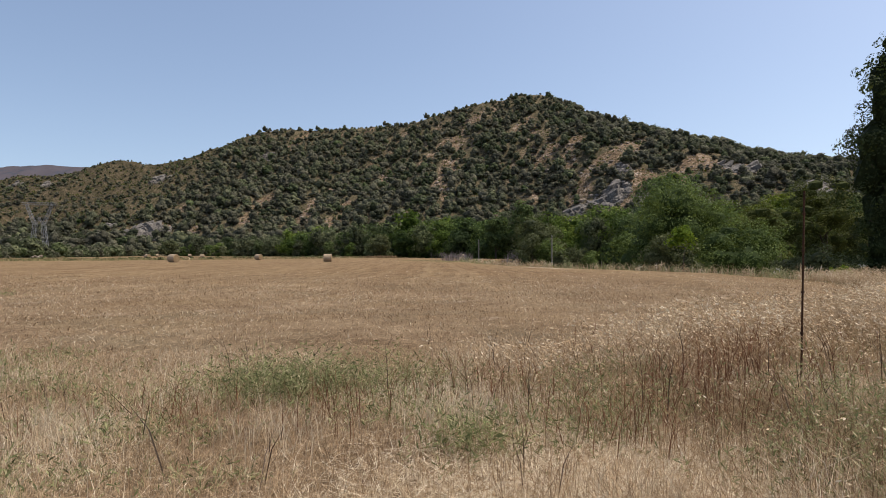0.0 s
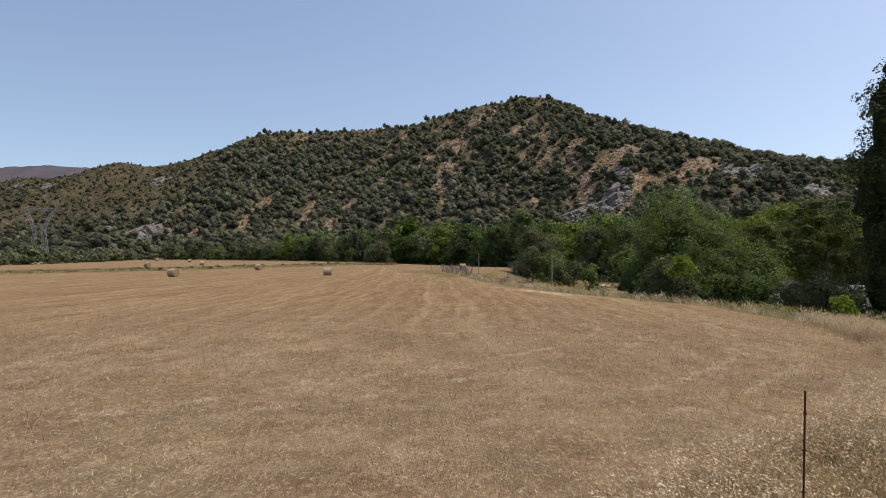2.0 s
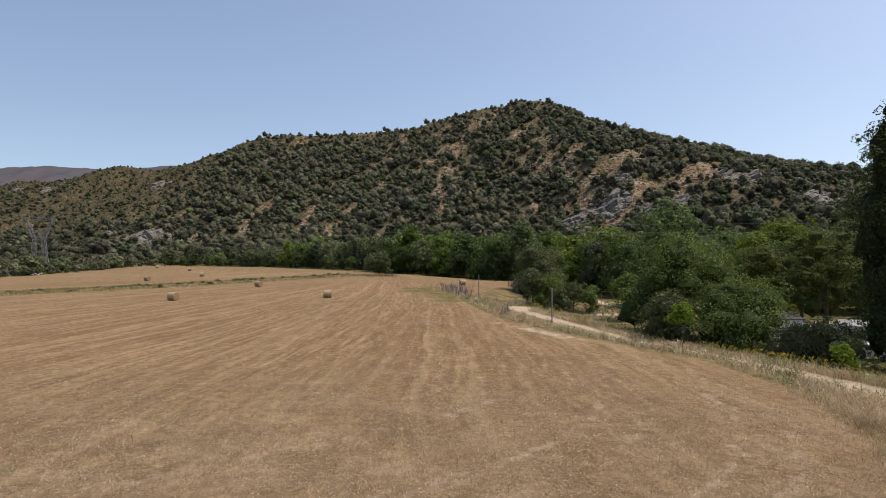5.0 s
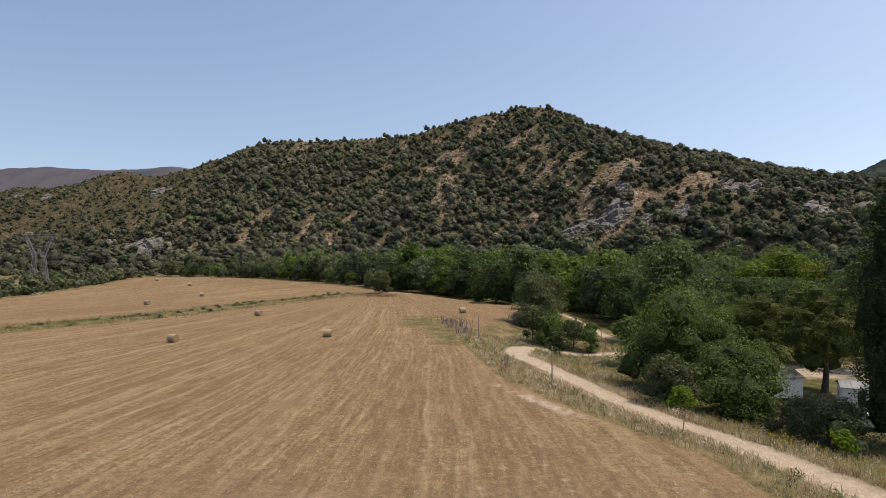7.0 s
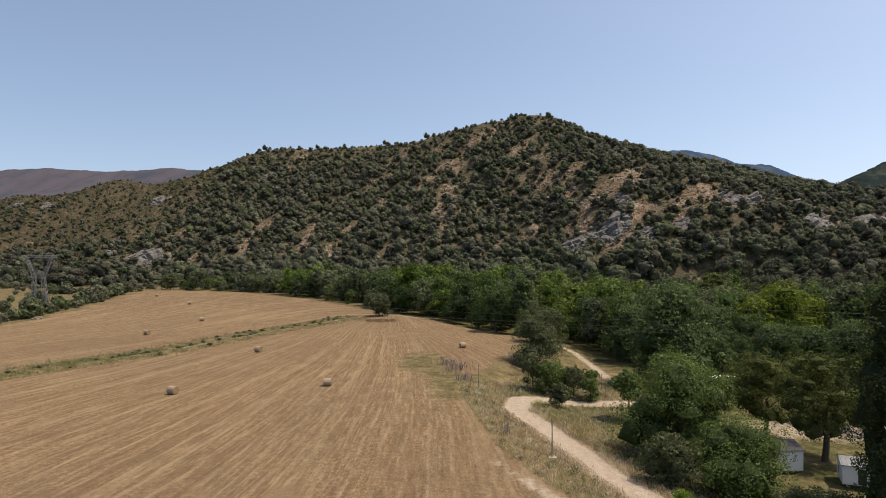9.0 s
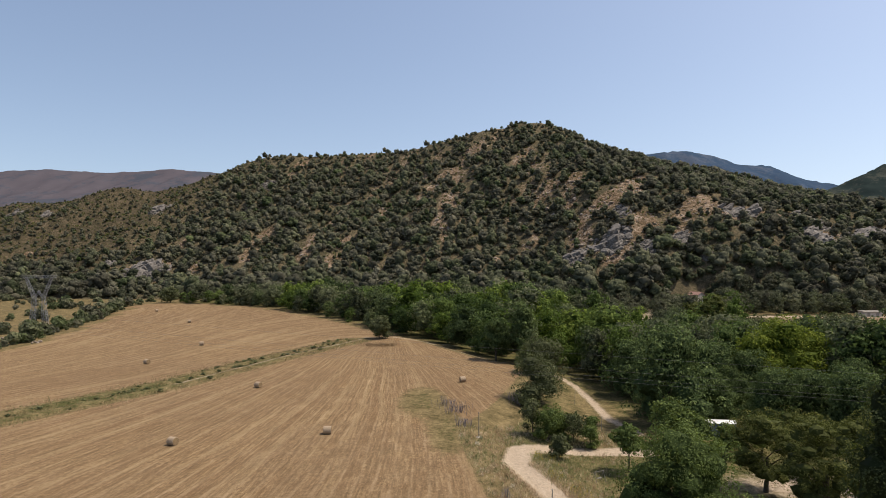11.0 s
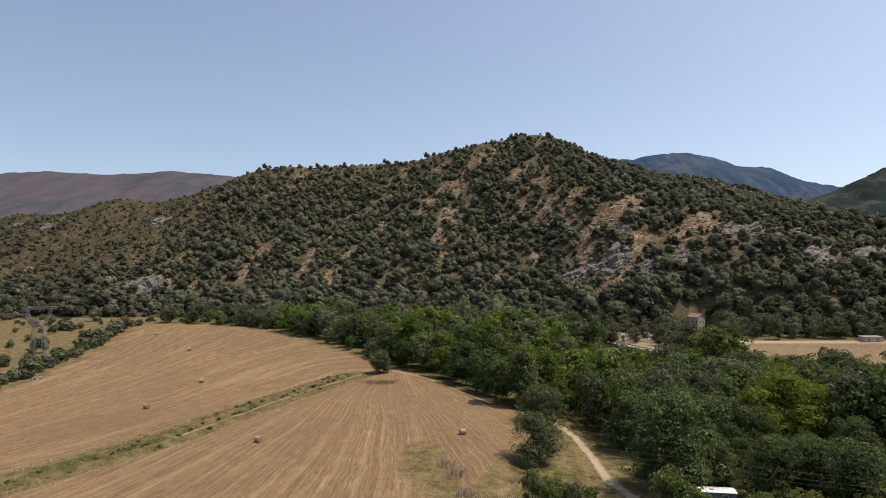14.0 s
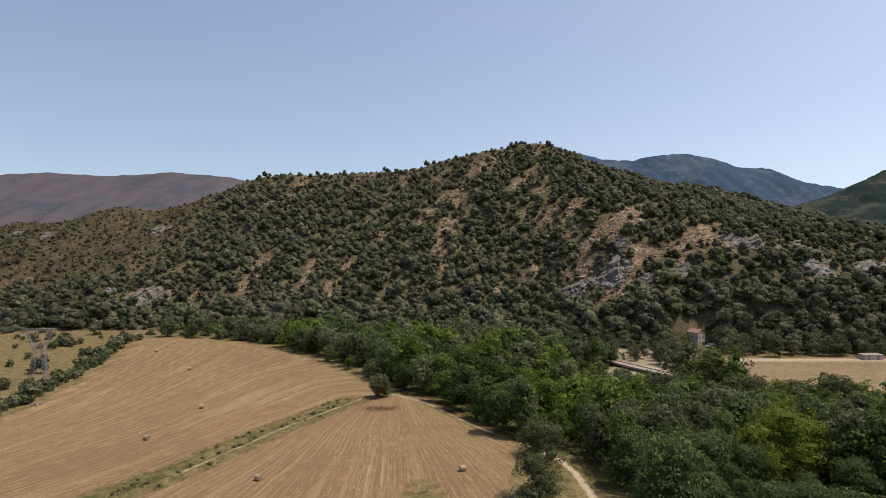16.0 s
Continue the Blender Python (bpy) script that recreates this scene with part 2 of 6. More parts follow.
ROCK = plain("grey_rock", (0.070, 0.063, 0.057), (0.245, 0.222, 0.197), 0.9, 0.9, 0, 0.8)
SCREE = plain("scree_stone", (0.16, 0.125, 0.095), (0.38, 0.32, 0.26), 1.3, 0.95, 0, 0.5)
BALE = plain("bale_straw", (0.34, 0.24, 0.13), (0.50, 0.38, 0.22), 7, 0.95, 0, 0.8)
BALE_END = plain("bale_end_straw", (0.15, 0.10, 0.055), (0.28, 0.20, 0.11), 9, 0.95, 0, 0.9)
NET = plain("bale_net", (0.25, 0.18, 0.115), (0.42, 0.33, 0.225), 12, 0.8, 0, 0.5)
STEEL = plain("galvanised_steel", (0.22, 0.22, 0.22), (0.33, 0.33, 0.32), 2, 0.55, 0.5, 0.1)
RUST = plain("rusty_iron", (0.05, 0.022, 0.012), (0.10, 0.045, 0.02), 14, 0.85, 0.3, 0.5)
GREY_WOOD = plain("weathered_wood", (0.16, 0.145, 0.125), (0.30, 0.28, 0.25), 8, 0.9, 0, 0.5)
WHITE = plain("white_cladding", (0.66, 0.66, 0.65), (0.76, 0.76, 0.75), 0.8, 0.5, 0, 0.05)
CONCRETE = plain("concrete", (0.38, 0.34, 0.29), (0.50, 0.46, 0.40), 4, 0.9, 0, 0.4)
# dark blue-grey stands in for the shadow on the caravan's walls
SHADED_BLUE = plain("shade_tinted_cladding", (0.10, 0.13, 0.18), (0.16, 0.19, 0.24), 2, 0.6, 0, 0.1)
OLD_CONCRETE = plain("weathered_pinkish_concrete", (0.20, 0.165, 0.14), (0.33, 0.28, 0.24), 1.2, 0.9, 0, 0.4)
DARK_ROOF = plain("dark_roofing", (0.035, 0.034, 0.036), (0.075, 0.07, 0.07), 2, 0.8, 0, 0.3)
GREY_ROOF = plain("grey_roof_sheet", (0.17, 0.17, 0.175), (0.27, 0.27, 0.27), 1.5, 0.6, 0.1, 0.1)
RED_TILE = plain("clay_roof_tiles", (0.22, 0.125, 0.10), (0.32, 0.20, 0.17), 1.5, 0.9, 0, 0.4)
PLASTER = plain("weathered_plaster", (0.36, 0.32, 0.27), (0.50, 0.46, 0.40), 1.0, 0.9, 0, 0.3)
WIRE = plain("dull_wire", (0.12, 0.12, 0.12), (0.18, 0.18, 0.18), 2, 0.6, 0.2)
GLASS = plain("dark_window_glass", (0.02, 0.025, 0.03), (0.03, 0.035, 0.04), 1, 0.08, 0, 0.0, 0.5)
CAR_PAINT = plain("white_car_paint", (0.72, 0.72, 0.72), (0.78, 0.78, 0.78), 1, 0.25, 0, 0.0, 0.5)
RUBBER = plain("black_rubber", (0.015, 0.015, 0.015), (0.03, 0.03, 0.03), 5, 0.8)
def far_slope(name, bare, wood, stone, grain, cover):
    """A far mountainside with any haze carried in its colours: open slopes, woods in patches and specks of pale stone.
    """
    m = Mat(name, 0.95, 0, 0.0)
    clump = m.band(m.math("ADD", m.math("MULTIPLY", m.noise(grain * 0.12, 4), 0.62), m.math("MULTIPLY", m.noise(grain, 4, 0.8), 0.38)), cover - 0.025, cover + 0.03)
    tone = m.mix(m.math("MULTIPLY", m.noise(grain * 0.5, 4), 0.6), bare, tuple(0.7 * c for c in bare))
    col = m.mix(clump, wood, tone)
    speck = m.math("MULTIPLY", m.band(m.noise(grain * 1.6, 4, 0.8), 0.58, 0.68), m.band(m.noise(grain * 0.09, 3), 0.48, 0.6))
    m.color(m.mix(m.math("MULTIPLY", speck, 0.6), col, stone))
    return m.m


# distance haze is mixed into these violet-grey and blue base colours
FAR_SCRUB = far_slope("haze_tinted_scrub", (0.086, 0.078, 0.090), (0.056, 0.062, 0.078), (0.13, 0.125, 0.135), 0.034, 0.46)
FAR_BLUE = far_slope("haze_tinted_forest", (0.072, 0.092, 0.128), (0.036, 0.060, 0.098), (0.16, 0.175, 0.20), 0.028, 0.53)
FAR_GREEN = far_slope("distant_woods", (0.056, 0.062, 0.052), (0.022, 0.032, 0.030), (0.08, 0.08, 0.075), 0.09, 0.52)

# ---- building blocks ----
def smooth(a, b, v):
    t = np.clip((np.asarray(v, float) - a) / (b - a), 0, 1)
    return t * t * (3 - 2 * t)


def mesh_of(name, verts, faces, material, attrs=None, soft=False):
    """A mesh from arrays; faces all of one size; attrs: a value for each vertex."""
    verts, faces = np.asarray(verts, np.float32), np.asarray(faces, np.int32)
    me = bpy.data.meshes.new(name)
    k = faces.shape[1]
    me.vertices.add(len(verts))
    me.vertices.foreach_set("co", verts.ravel())
    me.loops.add(faces.size)
    me.loops.foreach_set("vertex_index", faces.ravel())
    me.polygons.add(len(faces))
    me.polygons.foreach_set("loop_start", np.arange(0, faces.size, k, dtype=np.int32))
    me.polygons.foreach_set("loop_total", np.full(len(faces), k, np.int32))
    me.polygons.foreach_set("use_smooth", np.full(len(faces), soft))
    for key, values in (attrs or {}).items():
        me.attributes.new(key, "FLOAT", "POINT").data.foreach_set("value", np.asarray(values, np.float32))
    me.materials.append(material)
    me.update(calc_edges=True)
    return me


def part(name, bm, material, parent=None, label=""):
    """Links a bmesh as one mesh object under a thing or part."""
    me = bpy.data.meshes.new(name)
    bmesh.ops.recalc_face_normals(bm, faces=bm.faces)
    bm.to_mesh(me)
    bm.free()
    me.materials.append(material)
    ob = new(name, me)
    ob.parent = parent
    return tagged(ob, label)


def box(bm, size, at=(0, 0, 0), turn=(0, 0, 0), bevel=0.0):
    made = bmesh.ops.create_cube(bm, size=1.0)["verts"]
    m = pose(*at, *turn) @ Matrix.Diagonal((*size, 1))
    bmesh.ops.transform(bm, matrix=m, verts=made)
    if bevel:
        edges = list({e for v in made for e in v.link_edges})
        bmesh.ops.bevel(bm, geom=edges, offset=bevel, segments=2, affect="EDGES", profile=0.6)


def rod(bm, a, b, r1, r2=None, sides=7):
    a, b = Vector(a), Vector(b)
    d = b - a
    m = Matrix.Translation((a + b) / 2) @ d.to_track_quat("Z", "Y").to_matrix().to_4x4()
    bmesh.ops.create_cone(bm, cap_ends=True, segments=sides, radius1=r1, radius2=r1 if r2 is None else r2, depth=d.length, matrix=m)


def fbm(x, y, scale, seed=0.0, octaves=3):
    out, amp, tot = np.zeros(np.shape(x)), 1.0, 0.0
    rs = np.random.RandomState(int(seed * 10) + 7)
    for _ in range(octaves):
        for _ in range(4):
            a, p = rs.uniform(0, 6.283), rs.uniform(0, 6.283)
            k = scale * rs.uniform(0.7, 1.4)
            out = out + amp * np.sin((np.cos(a) * x + np.sin(a) * y) * k + p + 1.3 * np.sin((np.sin(a) * x - np.cos(a) * y) * k * 0.6 + p * 2))
            tot += amp
        amp, scale = amp * 0.55, scale * 2.1
    return out / tot * 2


# ---- lie of the land ----
# right-hand edge of the mown field, by distance y
EDGE_Y = (7, 10, 13, 18, 25, 32, 40, 48, 58, 68, 82, 100, 120, 150, 160, 172, 205, 237, 269, 310, 348, 363)
EDGE_X = (0, 4, 8, 13.5, 17, 18.3, 17.3, 13.5, 9, 6, 4, 2, 10, 19, 18, 9, -8, -30, -49, -79, -114, -162)
LEFT_Y = (60, 130, 181, 205, 240, 281, 344, 363)
LEFT_X = (-150, -135, -130, -131, -138, -149, -169, -164)
DITCH = ((-110, 40), (-93, 76), (-77, 108), (-60, 137), (-46, 174), (-29, 208))
TRACK = ((31, 12), (29, 25), (25.4, 38.5), (22.8, 47.5), (20, 53), (17.4, 61), (15.2, 71), (12.9, 80), (10.4, 88.5), (11.8, 95), (17, 98), (28, 98.5), (40, 97))
TRACK_FAR = ((34, 108), (31.5, 118), (31.5, 131), (30.5, 143), (27, 153), (17, 166), (9, 178), (-5, 203), (-17, 215), (-27, 214))
RIDGE_X = (-640, -450, -433, -415, -391, -361, -345, -332, -312, -301, -281, -265, -249, -227, -209, -194, -177, -156, -133, -107, -79, -49, -19, -8, 9,
           25, 36, 53, 67, 78, 94, 107, 118, 130, 142, 162, 176, 191, 205, 232, 249, 275, 298, 316, 329, 338, 355, 366, 381, 600, 760)
RIDGE_Y = (600, 630, 632, 630, 628, 626, 625, 624, 630, 633, 638, 642, 646, 648, 648, 648, 649, 650, 652, 654, 647, 640, 622, 615, 609,
           603, 600, 604, 607, 609, 605, 601, 598, 598, 598, 600, 603, 606, 611, 629, 640, 647, 647, 636, 617, 603, 577, 562, 550, 510, 500)
RIDGE_Z = (55, 76.7, 79.1, 80.5, 80.5, 85.6, 92.7, 94.2, 96.2, 95, 94.8, 100.2, 107.2, 114.1, 122.5, 126, 130.6, 133, 130.9, 132.6, 132.8, 135.5, 136.4, 139.9, 141.2,
           145.5, 147.2, 150.3, 153.3, 157.3, 155.8, 153.3, 149.2, 142.1, 136.5, 131, 128.3, 122.5, 118.1, 117.2, 120.2, 118.1, 113.5, 106.5, 98.2, 93.8, 81.3, 77.2, 72.9, 50, 36)
FOOT_X = (-640, -300, -190, -100, 0, 80, 110, 140, 200, 300, 640)
FOOT_Y = (350, 390, 398, 388, 352, 330, 324, 336, 305, 300, 330)


# bare stone on the hill: centre and half axes; scree runs: two ends and half width
OUTCROPS = ((102, 374, 12, 10), (81, 378, 9, 7), (120, 359, 6, 10), (114, 396, 6, 7), (187, 392, 11, 8), (141, 369, 10, 7), (234, 397, 6, 18), (220, 359, 9, 16),
            (250, 368, 12, 8), (151, 353, 5, 3), (179, 348, 4, 5), (-209, 435, 16, 16), (-166, 591, 10, 8), (-259, 570, 9, 15), (-411, 595, 6, 10), (-364, 569, 5, 8), (-241, 450, 7, 8))
SCREES = ((-142, 441, -142, 487, 6), (-141, 495, -135, 498, 3.2), (-102, 447, -102, 474, 5.3), (-79, 444, -73, 469, 5.7), (-96, 494, -82, 541, 3.1), (-61, 464, -58, 494, 4.6),
          (-58, 496, -44, 512, 5), (-64, 541, -62, 561, 2.5), (-15, 510, 3, 537, 7), (-4, 449, 8, 523, 5.3), (0, 424, 8, 478, 3.1), (10, 543, 46, 589, 6.4),
          (-149, 601, -141, 657, 4.9), (54, 507, 75, 544, 4.6), (72, 460, 84, 471, 7.1), (88, 439, 100, 463, 6.4), (34, 392, 63, 417, 3.9), (89, 399, 126, 424, 8), (127, 428, 149, 460, 7))
SMALL_SCREES = ((212, 350, 238, 374, 6), (240, 362, 264, 372, 5), (178, 384, 200, 396, 6), (147, 383, 175, 408, 8.4), (204, 400, 234, 404, 4), (98, 364, 125, 382, 8), (24, 456, 25, 476, 2), (-203, 474, -203, 486, 2.2), (-176, 434, -174, 450, 4), (-157, 430, -156, 437, 2.2), (-320, 470, -318, 483, 3), (-225, 446, -200, 448, 5))


def along(line, x, y):
    """Distance from a polyline and the sample's place along it (0 to 1)."""
    best, run = np.full(np.shape(x), 1e9), np.zeros(np.shape(x))
    n = len(line) - 1
    for i in range(n):
        (ax, ay), (bx, by) = line[i], line[i + 1]
        dx, dy = bx - ax, by - ay
        t = np.clip(((x - ax) * dx + (y - ay) * dy) / (dx * dx + dy * dy), 0, 1)
        d = np.hypot(x - ax - t * dx, y - ay - t * dy)
        run = np.where(d < best, (i + t) / n, run)
        best = np.minimum(best, d)
    return best, run


def beyond_edge(x, y):
    """Metres to the right of the mown field's edge (negative inside it)."""
    return np.where(np.asarray(y) < 7, 2.0, x - np.interp(y, EDGE_Y, EDGE_X))


def base_height(x, y):
    x, y = np.asarray(x, float), np.asarray(y, float)
    e = beyond_edge(x, y)
    fade = smooth(16, 34, y) * (1 - smooth(185, 260, y))
    drop = 1.15 * smooth(0, 7, e) + 1.5 * smooth(8, 20, e)
    return -drop * fade + 0.10 * fbm(x, y, 0.045, 1) + 0.04 * fbm(x, y, 0.5, 2)


def hill_height(x, y):
    x, y = np.asarray(x, float), np.asarray(y, float)
    yf, yr, zr = np.interp(x, FOOT_X, FOOT_Y), np.interp(x, RIDGE_X, RIDGE_Y), np.interp(x, RIDGE_X, RIDGE_Z)
    t = (y - yf) / (yr - yf)
    p = 1.12 - 0.48 * smooth(40, 150, x)
    up = zr * np.clip(t, 0, 1) ** p
    up = up * (1 - 0.085 * smooth(215, 280, x) * smooth(0.25, 0.6, t) * (1 - smooth(0.84, 1.0, t)))
    down = -np.maximum(y - yr, 0) * 0.42
    body = smooth(0.02, 0.3, t) * (1 - smooth(0.75, 1.0, t) * 0.8)
    calm = 1 - 0.75 * smooth(130, 210, x) * smooth(0.25, 0.5, t)
    rough = calm * (5.5 * fbm(x, y * 0.35, 0.055, 3) * body + 1.6 * fbm(x, y, 0.16, 4) * smooth(0.02, 0.2, t))
    return np.where(t <= 0, t * 40, up + down + rough)


def land(x, y):
    return np.maximum(base_height(x, y), hill_height(x, y))


def rockiness(x, y):
    """Where bare stone shows on the hill, 0 to 1."""
    out = np.zeros(np.shape(x))
    for cx, cy, rx, ry in OUTCROPS:
        out = np.maximum(out, 0.8 - 0.55 * (((x - cx) / rx) ** 2 + ((y - cy) / ry) ** 2))
    return np.clip(out + 0.25 * fbm(x, y, 0.22, 17) * (out > 0.02), 0, 1)


def bareness(x, y):
    """Where reddish scree runs down between the bushes, 0 to 1."""
    x, y = np.asarray(x, float), np.asarray(y, float)
    out = np.zeros(np.shape(x))
    for ax, ay, bx, by, w in SCREES + SMALL_SCREES:
        t = np.clip(((x - ax) * (bx - ax) + (y - ay) * (by - ay)) / ((bx - ax) ** 2 + (by - ay) ** 2), 0, 1)
        d = np.hypot(x - ax - t * (bx - ax), (y - ay - t * (by - ay)) * 0.5)
        out = np.maximum(out, np.exp(-(d / (1.05 * w)) ** 4))
    wild = smooth(0.30, 0.75, fbm(x - 0.33 * y, y * 0.22, 0.085, 5, 2)) * smooth(-230, -120, x)
    out = np.maximum(out, 0.42 * wild * (1 - smooth(70, 120, x)))
    return np.clip(out * (0.66 + 0.7 * fbm(x, y, 0.13, 18)), 0, 1)


def axis_steps(lo, hi, fine_lo, fine_hi, step, grow):
    """Coordinates that are evenly spaced in the middle and wider and wider outside."""
    mid = list(np.arange(fine_lo, fine_hi + 1e-6, step))
    s, v, right = step, fine_hi, []
    while v < hi:
        s *= grow
        v = min(v + s, hi)
        right.append(v)
    s, v, left = step, fine_lo, []
    while v > lo:
        s *= grow
        v = max(v - s, lo)
        left.append(v)
    return np.array(left[::-1] + mid + right)


def sheet(xs, ys):
    gx, gy = np.meshgrid(xs, ys)
    n, m = len(xs), len(ys)
    i = np.arange(n * m).reshape(m, n)
    quads = np.stack([i[:-1, :-1], i[:-1, 1:], i[1:, 1:], i[1:, :-1]], -1).reshape(-1, 4)
    return gx.ravel(), gy.ravel(), quads


def build_ground():
    xs = axis_steps(-5000, 5000, -88, 56, 0.85, 1.13)
    ys = axis_steps(-5000, 5000, 0, 218, 0.95, 1.11)
    x, y, quads = sheet(xs, ys)
    far = smooth(600, 1500, np.hypot(x, y))
    z = base_height(x, y) * (1 - far) - far * 20
    e = beyond_edge(x, y)
    d_ditch, _ = along(DITCH, x, y)
    d_track, _ = along(TRACK, x, y)
    d_far, run_far = along(TRACK_FAR, x, y)
    left = np.interp(y, LEFT_Y, LEFT_X) - x
    z = z - 0.15 * (1 - smooth(1.2, 2.4, d_track)) + 0.35 * np.exp(-((d_ditch - 2.2) / 1.3) ** 2)
    weed = np.maximum.reduce([smooth(-0.8, 0.8, e), 1 - smooth(4.8, 6.8, d_ditch), smooth(-1, 2, left), smooth(355, 370, y)])
    weed = weed * (1 - 0.60 * smooth(108, 125, x) * smooth(196, 212, y) * (1 - smooth(284, 292, y)))
    weed = np.where(y < 9, np.minimum(weed, 0.45 * smooth(-1, 3, x)), weed)
    blot = np.exp(-(((x + 4) / 5) ** 2 + ((y - 122) / 13) ** 2)) + np.exp(-(((x - 1) / 3.5) ** 2 + ((y - 100) / 12) ** 2))
    weed = np.maximum(weed, np.clip(1.15 * blot, 0, 0.8))
    green = np.maximum.reduce([np.clip(0.5 * blot, 0, 0.46), (0.60 + 0.14 * fbm(x, y, 0.2, 54) - 0.12 * smooth(100, 170, y)) * (1 - smooth(3.0, 5.8, d_ditch)), 0.22 * smooth(3, 9, left), 0.75 * smooth(5.5, 9, e) * smooth(70, 90, y) , 0.60 * smooth(10, 16, e) + 0.2 * smooth(103, 110, y) * smooth(10, 16, e)])
    green = green * (1 - smooth(98, 112, x) * smooth(196, 212, y) * (1 - smooth(300, 312, y)))
    green = green * (1 - 0.55 * np.exp(-((x - 30) / 9) ** 2 - ((y - 122) / 32) ** 2))
    patch = np.exp(-(along(((5.6, 62.5), (9.5, 54), (12.0, 48.5)), x, y)[0] / 1.0) ** 2) * (0.82 + 0.5 * fbm(x, y, 0.9, 52))
    park = np.exp(-(((x - 52) / 16) ** 2 + ((y - 84) / 6) ** 2))
    field_r = smooth(108, 125, x) * smooth(196, 212, y) * (1 - smooth(284, 292, y))
    road_r = np.exp(-(((x - 84) / 18) ** 2 + ((y - 262) / 5) ** 2))
    lane = (1 - smooth(0.2, 1.3, along(DITCH[3:], x - 1.6, y + 0.8)[0])) * (0.56 + 0.12 * fbm(x, y, 0.4, 22))
    yard = smooth(62, 72, x) * (1 - smooth(118, 132, x)) * smooth(238, 250, y) * (1 - smooth(322, 336, y)) * 0.52
    road_f = smooth(104, 112, x) * np.exp(-((y - 285.5 + 0.01 * (x - 110)) / 2.6) ** 2) * 0.8
    d_edge, _ = along(tuple(zip(EDGE_X[:18], EDGE_Y[:18])), x, y)
    arcs = sum(np.exp(-((d_edge - q + 0.5 * fbm(x, y, 0.12, 51)) / 0.55) ** 2) for q in (2.6, 4.6, 8.2, 10.2, 15.5)) * smooth(9, 14, y) * (1 - smooth(40, 55, y)) * (e < 0)
    gravel = np.maximum.reduce([1 - 0.95 * smooth(1.05, 2.8, d_track), (0.74 - 0.22 * smooth(0.45, 0.7, run_far)) * (1 - smooth(0.4, 1.9, d_far)), 0.72 * patch, 0.85 * park, 0.30 * field_r, road_r, lane, yard, road_f, 0.40 * arcs])
    a1 = np.arctan2(x + 14 + 0.0009 * np.clip(y - 100, -70, 70) ** 2, 240 - y) * 150
    a2 = 88 * d_ditch / (d_ditch + np.abs(left) + 6)
    upper = np.where((along(DITCH, x, y)[0] > 0) & ((x + 29) * 100 - (y - 208) * 49 < 0), 1, 0)
    row = np.where(upper > 0, a2, a1)
    rows = (smooth(9, 50, y) * 0.85 + 0.15) * (1 - smooth(98, 108, x))
    me = mesh_of("ground", np.stack([x, y, z], 1), quads, MAT_GROUND, {"row": row, "rows": rows, "weed": weed, "green": green, "gravel": gravel}, True)
    return tagged(new("ground", me), "mown straw-coloured hay field with gravel tracks and weedy margins", "ground", kind="structure")


def build_hill():
    xs = axis_steps(-1200, 1200, -460, 440, 3.0, 1.12)
    ys = axis_steps(290, 1050, 300, 700, 3.0, 1.12)
    x, y, quads = sheet(xs, ys)
    z = hill_height(x, y)
    r = rockiness(x, y)
    z = z + r * (1.6 * fbm(x, y, 0.35, 8) + 1.2 * fbm(x, y, 0.9, 9))
    keep = (z[quads].max(1) > -3)
    me = mesh_of("hillside", np.stack([x, y, z], 1), quads[keep], MAT_HILL, {"rock": r, "bare": bareness(x, y), "dry": smooth(-170, -290, x)}, True)
    return tagged(new("hillside", me), "steep hill of reddish soil, dry grass and grey rock", "hill", kind="structure")


build_ground()
build_hill()


def mountain(name, label, material, y0, depth, knots, seed, rough):
    """A far range: its crest height over x, falling off to both sides."""
    kx, kz = zip(*knots)
    xs, ys = np.linspace(kx[0], kx[-1], 220), np.linspace(y0 - depth, y0 + depth * 0.3, 50)
    x, y, quads = sheet(xs, ys)
    t = np.where(y < y0, (y - y0 + depth) / depth, 1 - (y - y0) / (depth * 0.3) * 0.5)
    crest = np.interp(x, kx, kz)
    z = crest * t ** 0.9 + rough * fbm(x, y * 0.5, 9.0 / depth, seed, 4) * np.sin(np.clip(t, 0, 1) * 3.0) + rough * 0.12 * fbm(x, y, 60.0 / depth, seed + 1, 3) - 10
    me = mesh_of(name, np.stack([x, y, z], 1), quads, material, None, True)
    return tagged(new(name, me), label, "mountain", kind="structure")


mountain("backdrop", "bare brown-grey mountain range, haze painted into its colour", FAR_SCRUB, 3900, 1500,
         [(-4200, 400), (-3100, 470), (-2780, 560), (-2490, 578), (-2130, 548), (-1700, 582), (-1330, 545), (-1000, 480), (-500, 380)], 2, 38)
mountain("backdrop", "wooded mountain far away, painted blue for haze", FAR_BLUE, 4600, 1300,
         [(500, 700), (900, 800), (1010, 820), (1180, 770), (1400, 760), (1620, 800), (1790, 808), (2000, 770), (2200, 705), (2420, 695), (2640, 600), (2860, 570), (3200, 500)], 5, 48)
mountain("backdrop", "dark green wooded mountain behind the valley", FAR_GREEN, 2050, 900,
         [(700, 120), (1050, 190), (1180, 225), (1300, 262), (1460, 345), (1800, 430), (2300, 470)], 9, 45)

# ---- plants ----
def ico(sub):
    bm = bmesh.new()
    bmesh.ops.create_icosphere(bm, subdivisions=sub, radius=1)
    v = np.array([p.co[:] for p in bm.verts])
    f = np.array([[p.index for p in q.verts] for q in bm.faces])
    bm.free()
    return v, f


ICO1, ICO2 = ico(1), ico(2)


